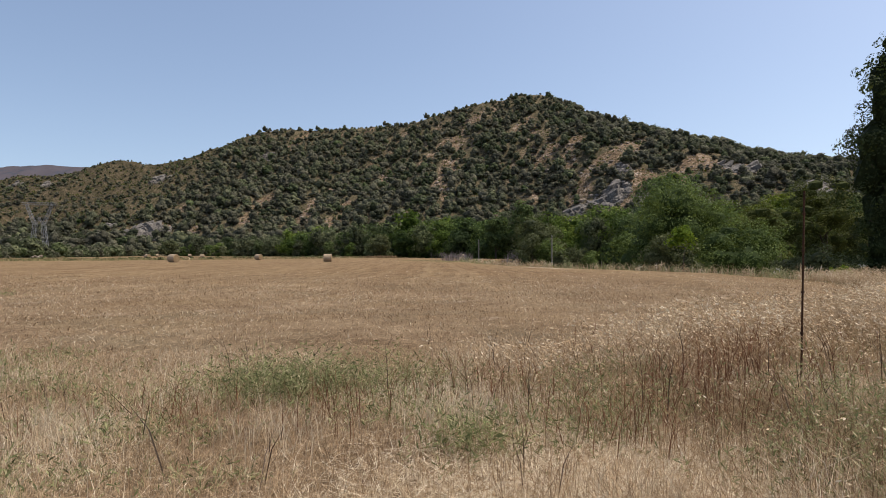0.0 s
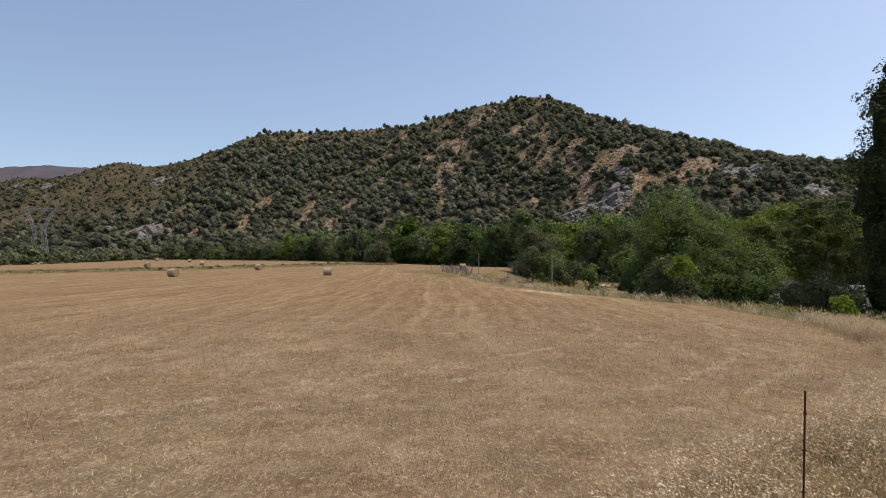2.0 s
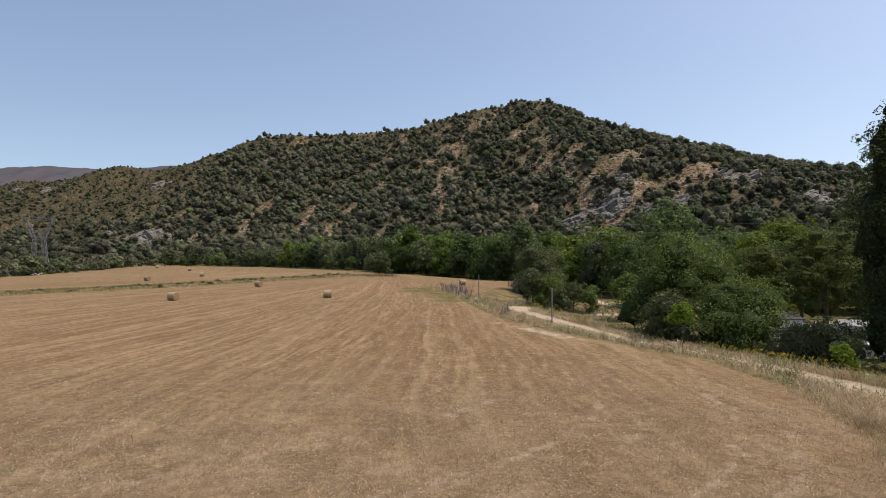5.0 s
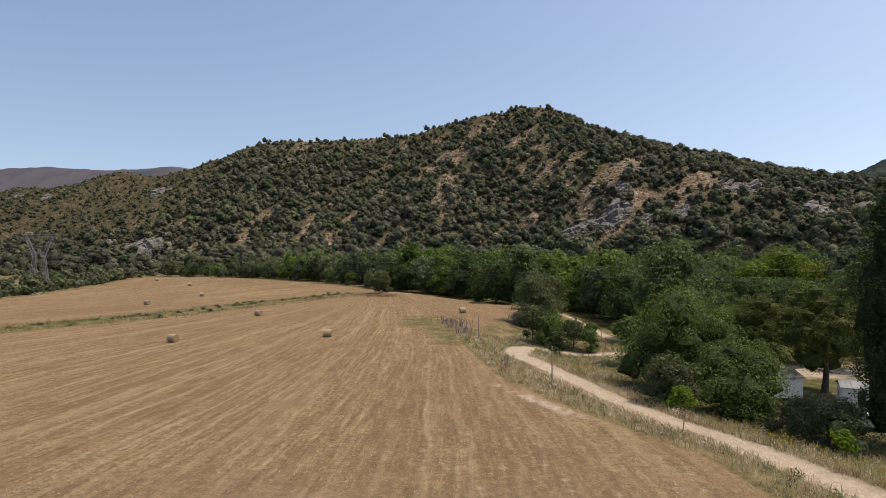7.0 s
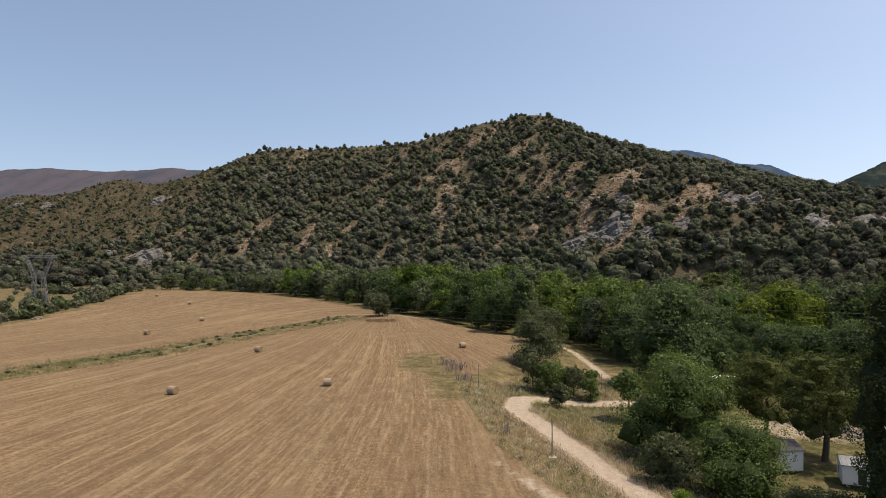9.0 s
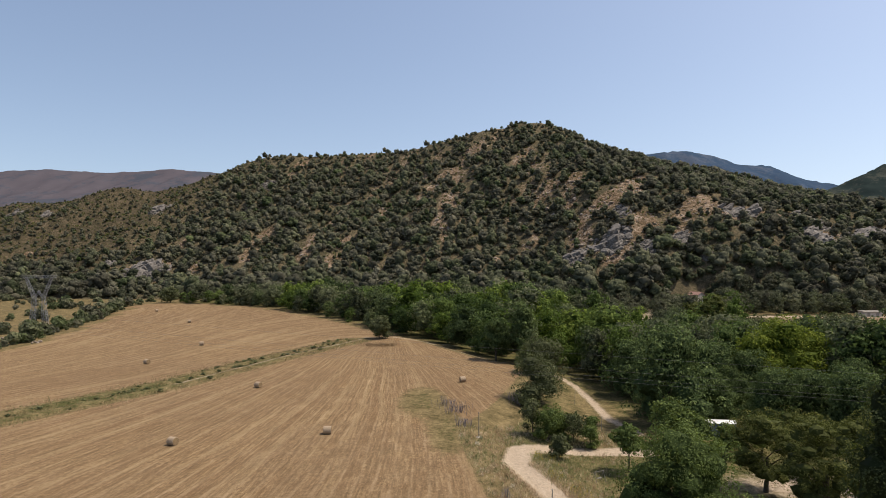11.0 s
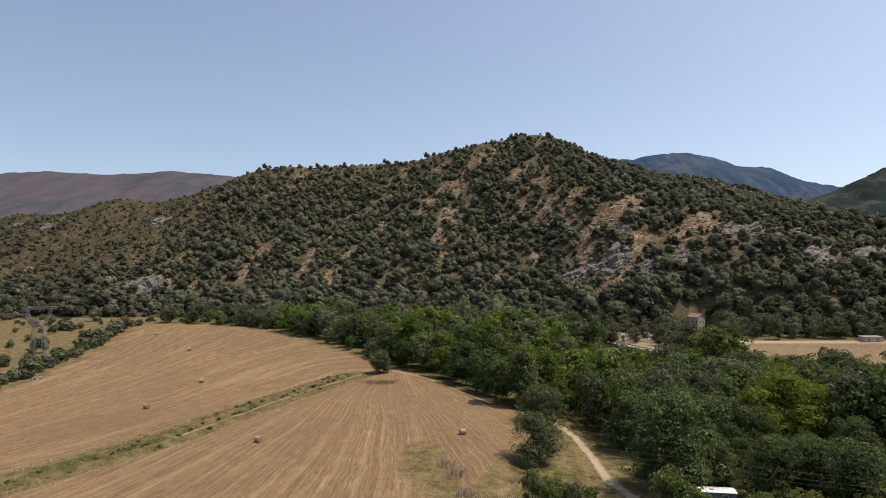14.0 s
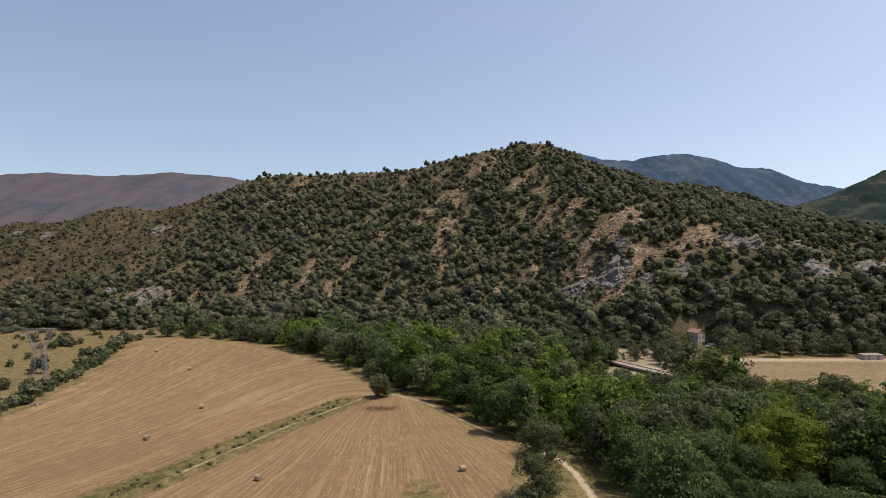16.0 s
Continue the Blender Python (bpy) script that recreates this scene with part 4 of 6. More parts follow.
def build_hill_scrub():
    rs = np.random.RandomState(51)
    x, y = scatter(-560, 520, 300, 700, 5.5, rs, 0.48)
    yf, yr = np.interp(x, FOOT_X, FOOT_Y), np.interp(x, RIDGE_X, RIDGE_Y)
    t = (y - yf) / (yr - yf)
    z = hill_height(x, y)
    west = smooth(-175, -270, x)
    dens = 1.02 + 0.22 * fbm(x, y, 0.10, 9) - 0.92 * bareness(x, y) + 0.5 * (1 - smooth(0.03, 0.14, t)) - 1.3 * rockiness(x, y) - 0.36 * west * smooth(0.2, 0.4, t) + 0.16 * smooth(180, 260, x) + 0.5 * smooth(105, 125, x) * (1 - smooth(0.10, 0.2, t))
    ok = (t > 0.0) & (t < 1.05) & (np.abs(x) < 0.735 * y + 6) & (rs.uniform(0, 1, len(x)) < dens)
    ok &= ~((np.abs(x - 0.406 * y) < 9) & (y < 343)) & ~((x > 106) & (y < 292))
    x, y, z, t, west = x[ok], y[ok], z[ok], t[ok], west[ok]
    size = np.clip(6.9 * np.exp(0.30 * rs.normal(size=len(x))), 2.6, 13) * (1 - 0.5 * west * smooth(0.12, 0.4, t)) * (1 + 0.35 * (1 - smooth(0.04, 0.16, t))) * (1 - 0.38 * smooth(0.75, 1.0, t))
    size = size * (1 - 0.5 * bareness(x, y))
    hue = np.clip(0.07 + 0.11 * rs.normal(size=len(x)) + 0.06 * fbm(x, y, 0.05, 19), 0, 0.5)
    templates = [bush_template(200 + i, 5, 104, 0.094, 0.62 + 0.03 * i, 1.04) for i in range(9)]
    # slope brightness set through leaf tint: darker on the right flank and west
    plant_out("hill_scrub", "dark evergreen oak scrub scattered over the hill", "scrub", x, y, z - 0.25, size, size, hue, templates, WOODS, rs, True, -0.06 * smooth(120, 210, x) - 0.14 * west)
    # low dry cushions between the oaks
    x, y = scatter(-560, 520, 318, 690, 3.5, rs, 0.5)
    t = (y - np.interp(x, FOOT_X, FOOT_Y)) / (np.interp(x, RIDGE_X, RIDGE_Y) - np.interp(x, FOOT_X, FOOT_Y))
    ok = (t > 0.05) & (t < 1.02) & (np.abs(x) < 0.75 * y + 10)
    ok &= rs.uniform(0, 1, len(x)) < 0.30 + 0.80 * np.maximum.reduce([bareness(x, y), rockiness(x, y), smooth(-175, -260, x)])
    x, y = x[ok], y[ok]
    small = [leaf_cloud(np.random.RandomState(300 + i), [(0, 0, 0.25, 0.45, 0.45, 0.3), (0.3, 0.1, 0.2, 0.3, 0.3, 0.22)], 9, 0.38) for i in range(5)]
    s = np.clip(1.3 * np.exp(0.45 * rs.normal(size=len(x))), 0.5, 3.2)
    plant_out("low_scrub", "low olive-brown cushions of scrub on the hill", "scrub", x, y, hill_height(x, y) - 0.1, s, s, np.zeros(len(x)), small, SCRUB, rs)


build_hill_scrub()


# hedge of bushes along the far left side of the field, and scrub round the pylon
def build_hedges():
    rs = np.random.RandomState(71)
    templates = [leaf_cloud(np.random.RandomState(320 + i), round_blobs(np.random.RandomState(340 + i), 0.8, 1.0, 7, 0.02), 240, 0.13, ICO1) for i in range(6)]
    ys = np.arange(120, 352, 2.2)
    x = np.interp(ys, LEFT_Y, LEFT_X) - 4 - rs.uniform(0, 5, len(ys))
    ok = rs.uniform(0, 1, len(ys)) < 0.85
    x, y = x[ok], ys[ok]
    for i in range(90):
        yy = rs.uniform(170, 390)
        xx = np.interp(yy, LEFT_Y, LEFT_X) - rs.uniform(8, 120)
        if abs(xx) < 0.8 * yy and math.hypot(xx + 151, yy - 232) > 9:
            x, y = np.append(x, xx), np.append(y, yy)
    s = np.clip(4.6 * np.exp(0.35 * rs.normal(size=len(x))), 2.0, 9.0)
    plant_out("hedge", "row of dark bushes along the edge of the field", "hedge", x, y, land(x, y) - 0.15, s, s, rs.uniform(0, 0.35, len(x)), templates, WOODS, rs)
    n = 90
    t = rs.uniform(0.1, 1, n) ** 0.6
    px, py = np.array(DITCH).T
    k = np.linspace(0, 1, len(px))
    x = np.interp(t, k, px) + rs.normal(size=n) * 2.2
    y = np.interp(t, k, py) + rs.normal(size=n) * 1.3
    s = rs.uniform(0.5, 1.3, n) * (0.5 + 0.9 * t)
    templates = [leaf_cloud(np.random.RandomState(360 + i), round_blobs(np.random.RandomState(380 + i), 0.8, 1.0, 4, 0.02), 90, 0.15, ICO1) for i in range(6)]
    plant_out("ditch_bushes", "small olive-green bushes along the ditch between the fields", "bush", x, y, land(x, y) - 0.05, s * 1.5, s * 0.8, rs.uniform(0.1, 0.5, n), templates, OAK, rs)


build_hedges()


def build_verge_clumps():
    rs = np.random.RandomState(77)
    tpl = [leaf_cloud(np.random.RandomState(400 + i), [(0, 0, 0.42, 0.42, 0.42, 0.42), (0.25, 0.1, 0.3, 0.3, 0.3, 0.3)], 55, 0.20, None, -1.2, 0.0, 0.16) for i in range(6)]
    x, y = scatter(-6, 36, 19, 128, 0.95, rs, 0.5)
    d, _ = along(TRACK, x, y)
    e = beyond_edge(x, y)
    ok = (e > 0.6) & (d > 2.3) & (d < 9.5) & (np.abs(x) < 0.76 * y) & (rs.uniform(0, 1, len(x)) < 0.62 + 0.35 * fbm(x, y, 0.3, 31))
    x, y = x[ok], y[ok]
    s = rs.uniform(0.3, 1.0, len(x))
    dry = rs.uniform(0, 1, len(x)) < 0.62 + 0.3 * fbm(x, y, 0.25, 33)
    plant_out("verge_plants", "tufts of olive-green plants on the verge", "weeds", x[~dry], y[~dry], land(x[~dry], y[~dry]), s[~dry], s[~dry], np.zeros((~dry).sum()), tpl, WEED, rs)
    plant_out("verge_tufts", "dry straw-coloured tufts on the verge", "grass", x[dry], y[dry], land(x[dry], y[dry]), s[dry], s[dry], np.zeros(dry.sum()), tpl, STRAW, rs, tone=0.16)


build_verge_clumps()

# ---- grass, stubble and weeds ----
def blades(rs, x, y, height, width, lean=0.35, curl=0.3, tint=None, lying=False):
    """Bent, tapering blades; returns vertices, quads and tints."""
    n = len(x)
    a = rs.uniform(0, 6.283, n)
    ln = np.abs(rs.normal(size=n)) * lean
    dx, dy = np.cos(a), np.sin(a)
    z0 = land(x, y) - 0.01
    root = np.stack([x, y, z0], 1)
    if lying:
        mid = root + np.stack([dx * height * 0.5, dy * height * 0.5, rs.uniform(0.02, 0.07, n)], 1)
        tip = root + np.stack([dx * height, dy * height, rs.uniform(0.0, 0.10, n)], 1)
        root = root + np.array([0, 0, 0.03])
    else:
        mid = root + np.stack([dx * ln * height * 0.4, dy * ln * height * 0.4, height * 0.55], 1)
        tip = mid + np.stack([dx * (ln * 0.6 + curl * 0.5) * height, dy * (ln * 0.6 + curl * 0.5) * height, height * 0.45 * (1 - 0.3 * curl)], 1)
    b = rs.uniform(0, 6.283, n)
    side = np.stack([np.cos(b), np.sin(b), np.zeros(n)], 1) * (np.asarray(width) / 2)[:, None]
    v = np.stack([root - side, root + side, mid - side * 0.8, mid + side * 0.8, tip], 1).reshape(-1, 3)
    k = np.arange(n)[:, None] * 5
    q = np.concatenate([k + np.array([[0, 1, 3]]), k + np.array([[0, 3, 2]]), k + np.array([[2, 3, 4]])])
    t = np.repeat(np.clip(tint if tint is not None else rs.uniform(0, 1, n), 0, 1), 5)
    return v, q, t, tip


def ears(rs, tips, per, length, tint):
    """Drooping seed heads round the tips of stems."""
    n = len(tips) * per
    c = np.repeat(tips, per, 0) + rs.normal(size=(n, 3)) * np.array([0.035, 0.035, 0.05]) - np.array([0, 0, 0.03])
    d = rs.normal(size=(n, 3)) * 0.5 + np.array([0.75, 0.1, -0.45])
    d /= np.linalg.norm(d, axis=1)[:, None]
    s = np.cross(d, rs.normal(size=(n, 3)))
    s /= np.linalg.norm(s, axis=1)[:, None]
    ln = length * rs.uniform(0.6, 1.3, n)[:, None]
    v = np.stack([c - d * ln * 0.5, c + s * ln * 0.16, c + d * ln * 0.5, c - s * ln * 0.16], 1).reshape(-1, 3)
    b = np.arange(n)[:, None] * 4
    q = np.concatenate([b + np.array([[0, 1, 2]]), b + np.array([[0, 2, 3]])])
    return v, q, np.repeat(np.clip(np.repeat(tint, per) + rs.normal(size=n) * 0.1, 0, 1), 4)


def grow(name, label, category, material, pieces):
    vs, qs, ts, n = [], [], [], 0
    for v, q, t in pieces:
        vs.append(v)
        qs.append(q + n)
        ts.append(t)
        n += len(v)
    me = mesh_of(name, np.concatenate(vs), np.concatenate(qs), material, {"tint": np.concatenate(ts)})
    return tagged(new(name, me), label, category, kind="stuff")


def spread(rs, n, x0, x1, y0, y1, keep=None):
    """n random places in a box; more of them near the low-y side."""
    y = y0 + (y1 - y0) * rs.uniform(0, 1, n) ** 1.25
    x = rs.uniform(x0, x1, n)
    ok = np.abs(x) < 0.76 * y + 1.5
    if keep is not None:
        ok &= keep(x, y, rs)
    return x[ok], y[ok]


def build_grass():
    rs = np.random.RandomState(91)
    pieces = []
    # tall wild oats outside the mown edge
    x, y = spread(rs, 210000, -1.5, 24, 2.2, 32, lambda x, y, r: (beyond_edge(x, y) > np.abs(r.normal(size=len(x))) * 0.6 - 0.6) & (x > 0.35 + 0.04 * y + 0.35 * r.normal(size=len(x)) + 1.1 * (1 - smooth(3.8, 4.6, y))) & (r.uniform(0, 1, len(x)) < 0.35 + 0.6 * smooth(-0.5, 0.5, fbm(x, y, 1.4, 13))))
    h = rs.uniform(0.22, 0.74, len(x)) * (1 + 0.45 * smooth(5.5, 9, y)) * (0.62 + 0.38 * smooth(0, 2.0, beyond_edge(x, y))) * (0.8 + 0.25 * fbm(x, y, 0.8, 14))
    clump = 0.5 + 0.5 * fbm(x, y, 1.2, 3) + rs.normal(size=len(x)) * 0.25
    v, q, t, tips = blades(rs, x, y, h, 0.0017 + 0.00032 * y, 0.42, 0.55, 0.55 * clump + 0.06 + 0.14 * smooth(4, 7, y) - 0.36 * smooth(1.2, 2.4, x) * (1 - smooth(4.5, 7, y)))
    pieces.append((v, q, t))
    sel = (rs.uniform(0, 1, len(tips)) < 0.16 + 0.7 * smooth(4.5, 8, y))
    pieces.append(ears(rs, tips[sel], 5, 0.026 + 0.028 * np.repeat(smooth(4, 9, y[sel]), 5)[:, None], np.clip(0.50 + 0.4 * clump[sel], 0.2, 0.95)))
    grow("tall_grass", "tall dry wild oats with pale seed heads round the mown field", "grass", STRAW, pieces)
    # shorter pale grass in front, to the left of the oats
    x, y = spread(rs, 76000, -8, 4.5, 2.0, 8.6)
    h = rs.uniform(0.05, 0.24, len(x)) * (1 - 0.55 * smooth(5.0, 8, y)) * (1 + 1.2 * np.clip(fbm(x, y, 1.1, 15), 0, 1))
    tint = np.clip(0.50 + 0.34 * fbm(x, y, 1.5, 4) + 0.22 * rs.normal(size=len(x)), 0, 1)
    v1 = blades(rs, x, y, h, np.full(len(x), 0.0026), 0.75, 0.8, tint)
    x, y = spread(rs, 52000, -8, 6, 2.0, 8.5)
    v2 = blades(rs, x, y, rs.uniform(0.04, 0.17, len(x)), np.full(len(x), 0.0026), tint=np.clip(0.62 + 0.42 * fbm(x, y, 1.6, 6) + 0.28 * rs.normal(size=len(x)), 0, 1), lying=True)
    # flattened pale thatch
    n = 9000
    x, y = 0.75 + 0.75 * rs.normal(size=n), 3.6 + 0.55 * rs.normal(size=n)
    ok = (y > 2.0) & (x < 2.2)
    v3 = blades(rs, x[ok], y[ok], rs.uniform(0.10, 0.36, ok.sum()), np.full(ok.sum(), 0.0034), tint=np.clip(0.86 + 0.2 * rs.normal(size=ok.sum()), 0, 1), lying=True)
    grow("dry_grass", "short pale dry grass and fallen straw in the foreground", "grass", STRAW, [v1[:3], v2[:3], v3[:3]])
    # green weeds
    pieces = []
    for cx, cy, sx, sy, n, hh in ((-1.6, 6.0, 0.8, 0.5, 1900, 0.48), (-0.7, 6.35, 1.0, 0.5, 1000, 0.44), (0.2, 4.3, 0.32, 0.35, 500, 0.34), (-4.3, 6.1, 1.4, 0.7, 600, 0.46), (-1.35, 3.75, 0.28, 0.2, 120, 0.14), (-5.0, 5.4, 1.2, 0.6, 420, 0.42), (-2.6, 3.5, 0.7, 0.5, 500, 0.22), (-3.8, 4.6, 0.6, 0.5, 300, 0.30), (-0.4, 5.2, 0.6, 0.4, 350, 0.22), (1.0, 4.6, 0.5, 0.4, 300, 0.3),
                                  (-3.0, 5.4, 0.5, 0.35, 200, 0.32), (2.6, 3.4, 0.4, 0.3, 260, 0.3), (-14.5, 20, 0.8, 0.5, 300, 0.25), (-2.3, 4.7, 0.6, 0.35, 420, 0.18), (-5.0, 8.0, 0.5, 0.4, 200, 0.15), (1.3, 6.0, 0.5, 0.4, 260, 0.3), (2.0, 7.0, 0.6, 0.4, 260, 0.35), (2.3, 3.7, 0.6, 0.4, 420, 0.42), (3.0, 4.4, 0.8, 0.5, 520, 0.45), (1.5, 5.0, 0.6, 0.4, 420, 0.42), (3.6, 5.6, 0.9, 0.5, 420, 0.5)):
        z = float(land(cx, cy))
        k = int(n * 0.45)
        x, y = cx + rs.normal(size=k) * sx * 0.62, cy + rs.normal(size=k) * sy * 0.62
        fall = np.exp(-((x - cx) / sx) ** 2 * 0.6 - ((y - cy) / sy) ** 2 * 0.6)
        v, q, t, tips = blades(rs, x, y, hh * rs.uniform(0.25, 1.2, k) * (0.35 + 0.75 * fall), np.full(k, 0.0030), 0.42, 0.45, rs.uniform(0.15, 1.0, k))
        pieces.append((v, q, t))
        base = np.stack([x, y, np.full(k, z)], 1)
        for _ in range(6):
            u = rs.uniform(0.2, 1.0, (k, 1))
            p = base * (1 - u) + tips * u
            d = rs.normal(size=(k, 3)) * np.array([0.8, 0.8, 0.35]) + np.array([0, 0, 0.5])
            d /= np.linalg.norm(d, axis=1)[:, None]
            sd = np.cross(d, rs.normal(size=(k, 3)))
            sd /= np.linalg.norm(sd, axis=1)[:, None]
            ln = rs.uniform(0.02, 0.075, (k, 1))
            vv = np.stack([p, p + d * ln * 0.5 + sd * ln * 0.09, p + d * ln, p + d * ln * 0.5 - sd * ln * 0.09], 1).reshape(-1, 3)
            b = np.arange(k)[:, None] * 4
            pieces.append((vv, np.concatenate([b + np.array([[0, 1, 2]]), b + np.array([[0, 2, 3]])]), np.repeat(np.clip(rs.normal(size=k) * 0.25 + 0.5, 0, 1), 4)))
    grow("green_weeds", "clumps of grey-green weeds in the dry grass", "weeds", WEED, pieces)
    # stubble and lying straw on the mown field
    pieces = []
    inside = lambda x, y, r: (beyond_edge(x, y) < 0.3) & (r.uniform(0, 1, len(x)) > 0.95 * smooth(14, 40, y))
    x, y = spread(rs, 76000, -28, 19, 6.6, 44, inside)
    tint = np.clip(0.36 + 0.26 * fbm(x, y, 0.7, 7) + 0.30 * rs.normal(size=len(x)), 0, 1)
    pieces.append(blades(rs, x, y, rs.uniform(0.03, 0.10, len(x)), 0.004 + 0.00045 * y, 0.7, 0.3, tint)[:3])
    x, y = spread(rs, 60000, -28, 19, 6.6, 44, inside)
    tint = np.clip(0.55 + 0.34 * fbm(x, y, 0.5, 8) + 0.30 * rs.normal(size=len(x)), 0, 1)
    pieces.append(blades(rs, x, y, rs.uniform(0.05, 0.16, len(x)), 0.0024 + 0.0004 * y, tint=tint, lying=True)[:3])
    grow("stubble", "short straw stubble and loose hay on the mown field", "stubble", STRAW, pieces)
    # verge between the field and the gravel track
    pieces, green = [], []
    verge = lambda x, y, r: (beyond_edge(x, y) > 0) & (beyond_edge(x, y) < 26) & (along(TRACK, x, y)[0] > 1.7 + 0.3 * r.normal(size=len(x))) & (along(TRACK, x, y)[0] < 11) & (r.uniform(0, 1, len(x)) < 0.35 + 0.5 * (0.5 + 0.5 * fbm(x, y, 0.35, 11)))
    y = 18 + 107 * rs.uniform(0, 1, 130000) ** 1.5
    x = rs.uniform(-2, 34, 130000)
    ok = verge(x, y, rs) & (np.abs(x) < 0.76 * y)
    x, y = x[ok], y[ok]
    g = rs.uniform(0, 1, len(x)) < 0.3 + 0.25 * fbm(x, y, 0.2, 12)
    h = rs.uniform(0.12, 0.55, len(x)) * (1 + 0.6 * (1 - smooth(45, 75, y)))
    wd = 0.008 + 0.00034 * y
    pieces.append(blades(rs, x[~g], y[~g], h[~g], wd[~g] * 0.8, 0.9, 0.8, np.clip(0.58 + 0.2 * rs.normal(size=(~g).sum()), 0, 1))[:3])
    green.append(blades(rs, x[g], y[g], h[g], wd[g] * 1.6, 0.7, 0.7, np.clip(0.6 + 0.25 * rs.normal(size=g.sum()), 0, 1))[:3])
    # banks on both sides of the gravel track
    px, py = np.array(TRACK[:9]).T
    k = np.linspace(0, 1, len(px))
    for sign, n in ((1, 13000), (-1, 10000)):
        t = rs.uniform(0.12, 1, n)
        off = 1.5 + np.abs(rs.normal(size=n)) * 1.25
        x, y = np.interp(t, k, px) + sign * off, np.interp(t, k, py) + 0.2 * rs.normal(size=n)
        ok = rs.uniform(0, 1, n) < 0.55 + 0.5 * fbm(x, y, 0.5, 41)
        x, y, off = x[ok], y[ok], off[ok]
        tall = rs.uniform(0.15, 0.75, len(x)) * (0.5 + 0.5 * smooth(1.4, 2.6, off)) * (1 + 0.35 * fbm(x, y, 0.6, 42))
        pieces.append(blades(rs, x, y, tall, 0.012 + 0.00022 * y, 0.5, 0.7, np.clip(0.62 + 0.2 * fbm(x, y, 0.4, 43) + 0.2 * rs.normal(size=len(x)), 0, 1))[:3])
    t = rs.uniform(0, 1, 24000)
    px, py = np.array(DITCH).T
    k = np.linspace(0, 1, len(px))
    off = rs.normal(size=len(t)) * 2.9
    x, y = np.interp(t, k, px) + off, np.interp(t, k, py) - off * 0.45
    ok = np.abs(off) > 0.5
    x, y = x[ok], y[ok]
    moist = rs.uniform(0, 1, len(x)) < 0.68 - 0.3 * smooth(100, 180, y)
    for sel, bucket, tone in ((moist, green, 0.14), (~moist, pieces, 0.3)):
        n = int(sel.sum())
        bucket.append(blades(rs, x[sel], y[sel], rs.uniform(0.15, 0.75, n), 0.018 + 0.0003 * y[sel], 0.7, 0.6, np.clip(tone + 0.2 * rs.normal(size=n), 0, 1))[:3])
    grow("verge_grass", "tall dry grass on the verge of the gravel track", "grass", STRAW, pieces)
    grow("verge_weeds", "olive-green weeds on the verge and along the ditch", "weeds", WEED, green)


build_grass()

# ---- bales ----
def hay_bale(x, y, turn, label):
    rs = np.random.RandomState(int(abs(x * 7 + y)))
    root = new("hay_bale")
    root.matrix_world = pose(x, y, float(land(x, y)), 0, 0, turn)
    R, L, n = 0.63, 1.24, 28
    bm = bmesh.new()
    rings = []
    for u in (-0.5, -0.47, -0.3, -0.1, 0.1, 0.3, 0.47, 0.5):
        r = R * (0.955 if abs(u) == 0.5 else 1.0)
        ring = []
        for i in range(n):
            a = 2 * math.pi * i / n
            rr = r * (1 + 0.012 * rs.normal())
            z = math.sin(a) * rr + R * 0.97
            ring.append(bm.verts.new((u * L, math.cos(a) * rr * (1.03 if z < R else 1), max(z, -0.02))))
        rings.append(ring)
    for a, b in zip(rings, rings[1:]):
        for i in range(n):
            bm.faces.new((a[i], a[(i + 1) % n], b[(i + 1) % n], b[i]))
    part("wrap", bm, NET, root, "pale net-wrapped side of the bale")
    for s in (-1, 1):
        bm = bmesh.new()
        prev = None
        for j, q in enumerate((0.955, 0.7, 0.45, 0.2)):
            ring = [bm.verts.new((s * (L * 0.5 + 0.02 * (j % 2) + 0.004), math.cos(2 * math.pi * i / n) * R * q, math.sin(2 * math.pi * i / n) * R * q + R * 0.97)) for i in range(n)]
            if prev:
                for i in range(n):
                    bm.faces.new((prev[i], prev[(i + 1) % n], ring[(i + 1) % n], ring[i]))
            prev = ring
        bm.faces.new(prev)
        part("end_face", bm, BALE_END, root, "coiled straw end of the bale")
    return tagged(root, label, "hay bale", "bales on the field")


for bx, by, turn in ((-18.4, 99.2, 2), (-40.6, 93.5, -22), (-39.7, 133.7, -25), (-77.4, 162.6, -28), (-76.0, 196, 8), (-106, 260, 15), (4.4, 139.3, 12), (-142.7, 310, 30)):
    hay_bale(bx, by, turn, "round straw-coloured hay bale lying on its side on the stubble")


# ---- poles, posts and wires ----
def set_down(name, x, y, turn=0.0, z=None):
    root = new(name)
    root.matrix_world = pose(x, y, float(land(x, y)) if z is None else z, 0, 0, turn)
    return root


def iron_post(x, y):
    root = set_down("fence_post", x, y)
    bm = bmesh.new()
    rod(bm, (0, 0, -0.3), (0.05, 0.0, 2.05), 0.011, 0.011, 8)
    for z in (0.5, 0.95, 1.4, 1.8):
        box(bm, (0.032, 0.016, 0.025), (0.01 + z * 0.024, 0.012, z), (0, 1.4, 0))
    part("bar", bm, RUST, root)
    return tagged(root, "thin rusty iron fence post leaning in the tall grass", "fence post")


iron_post(3.88, 6.75)


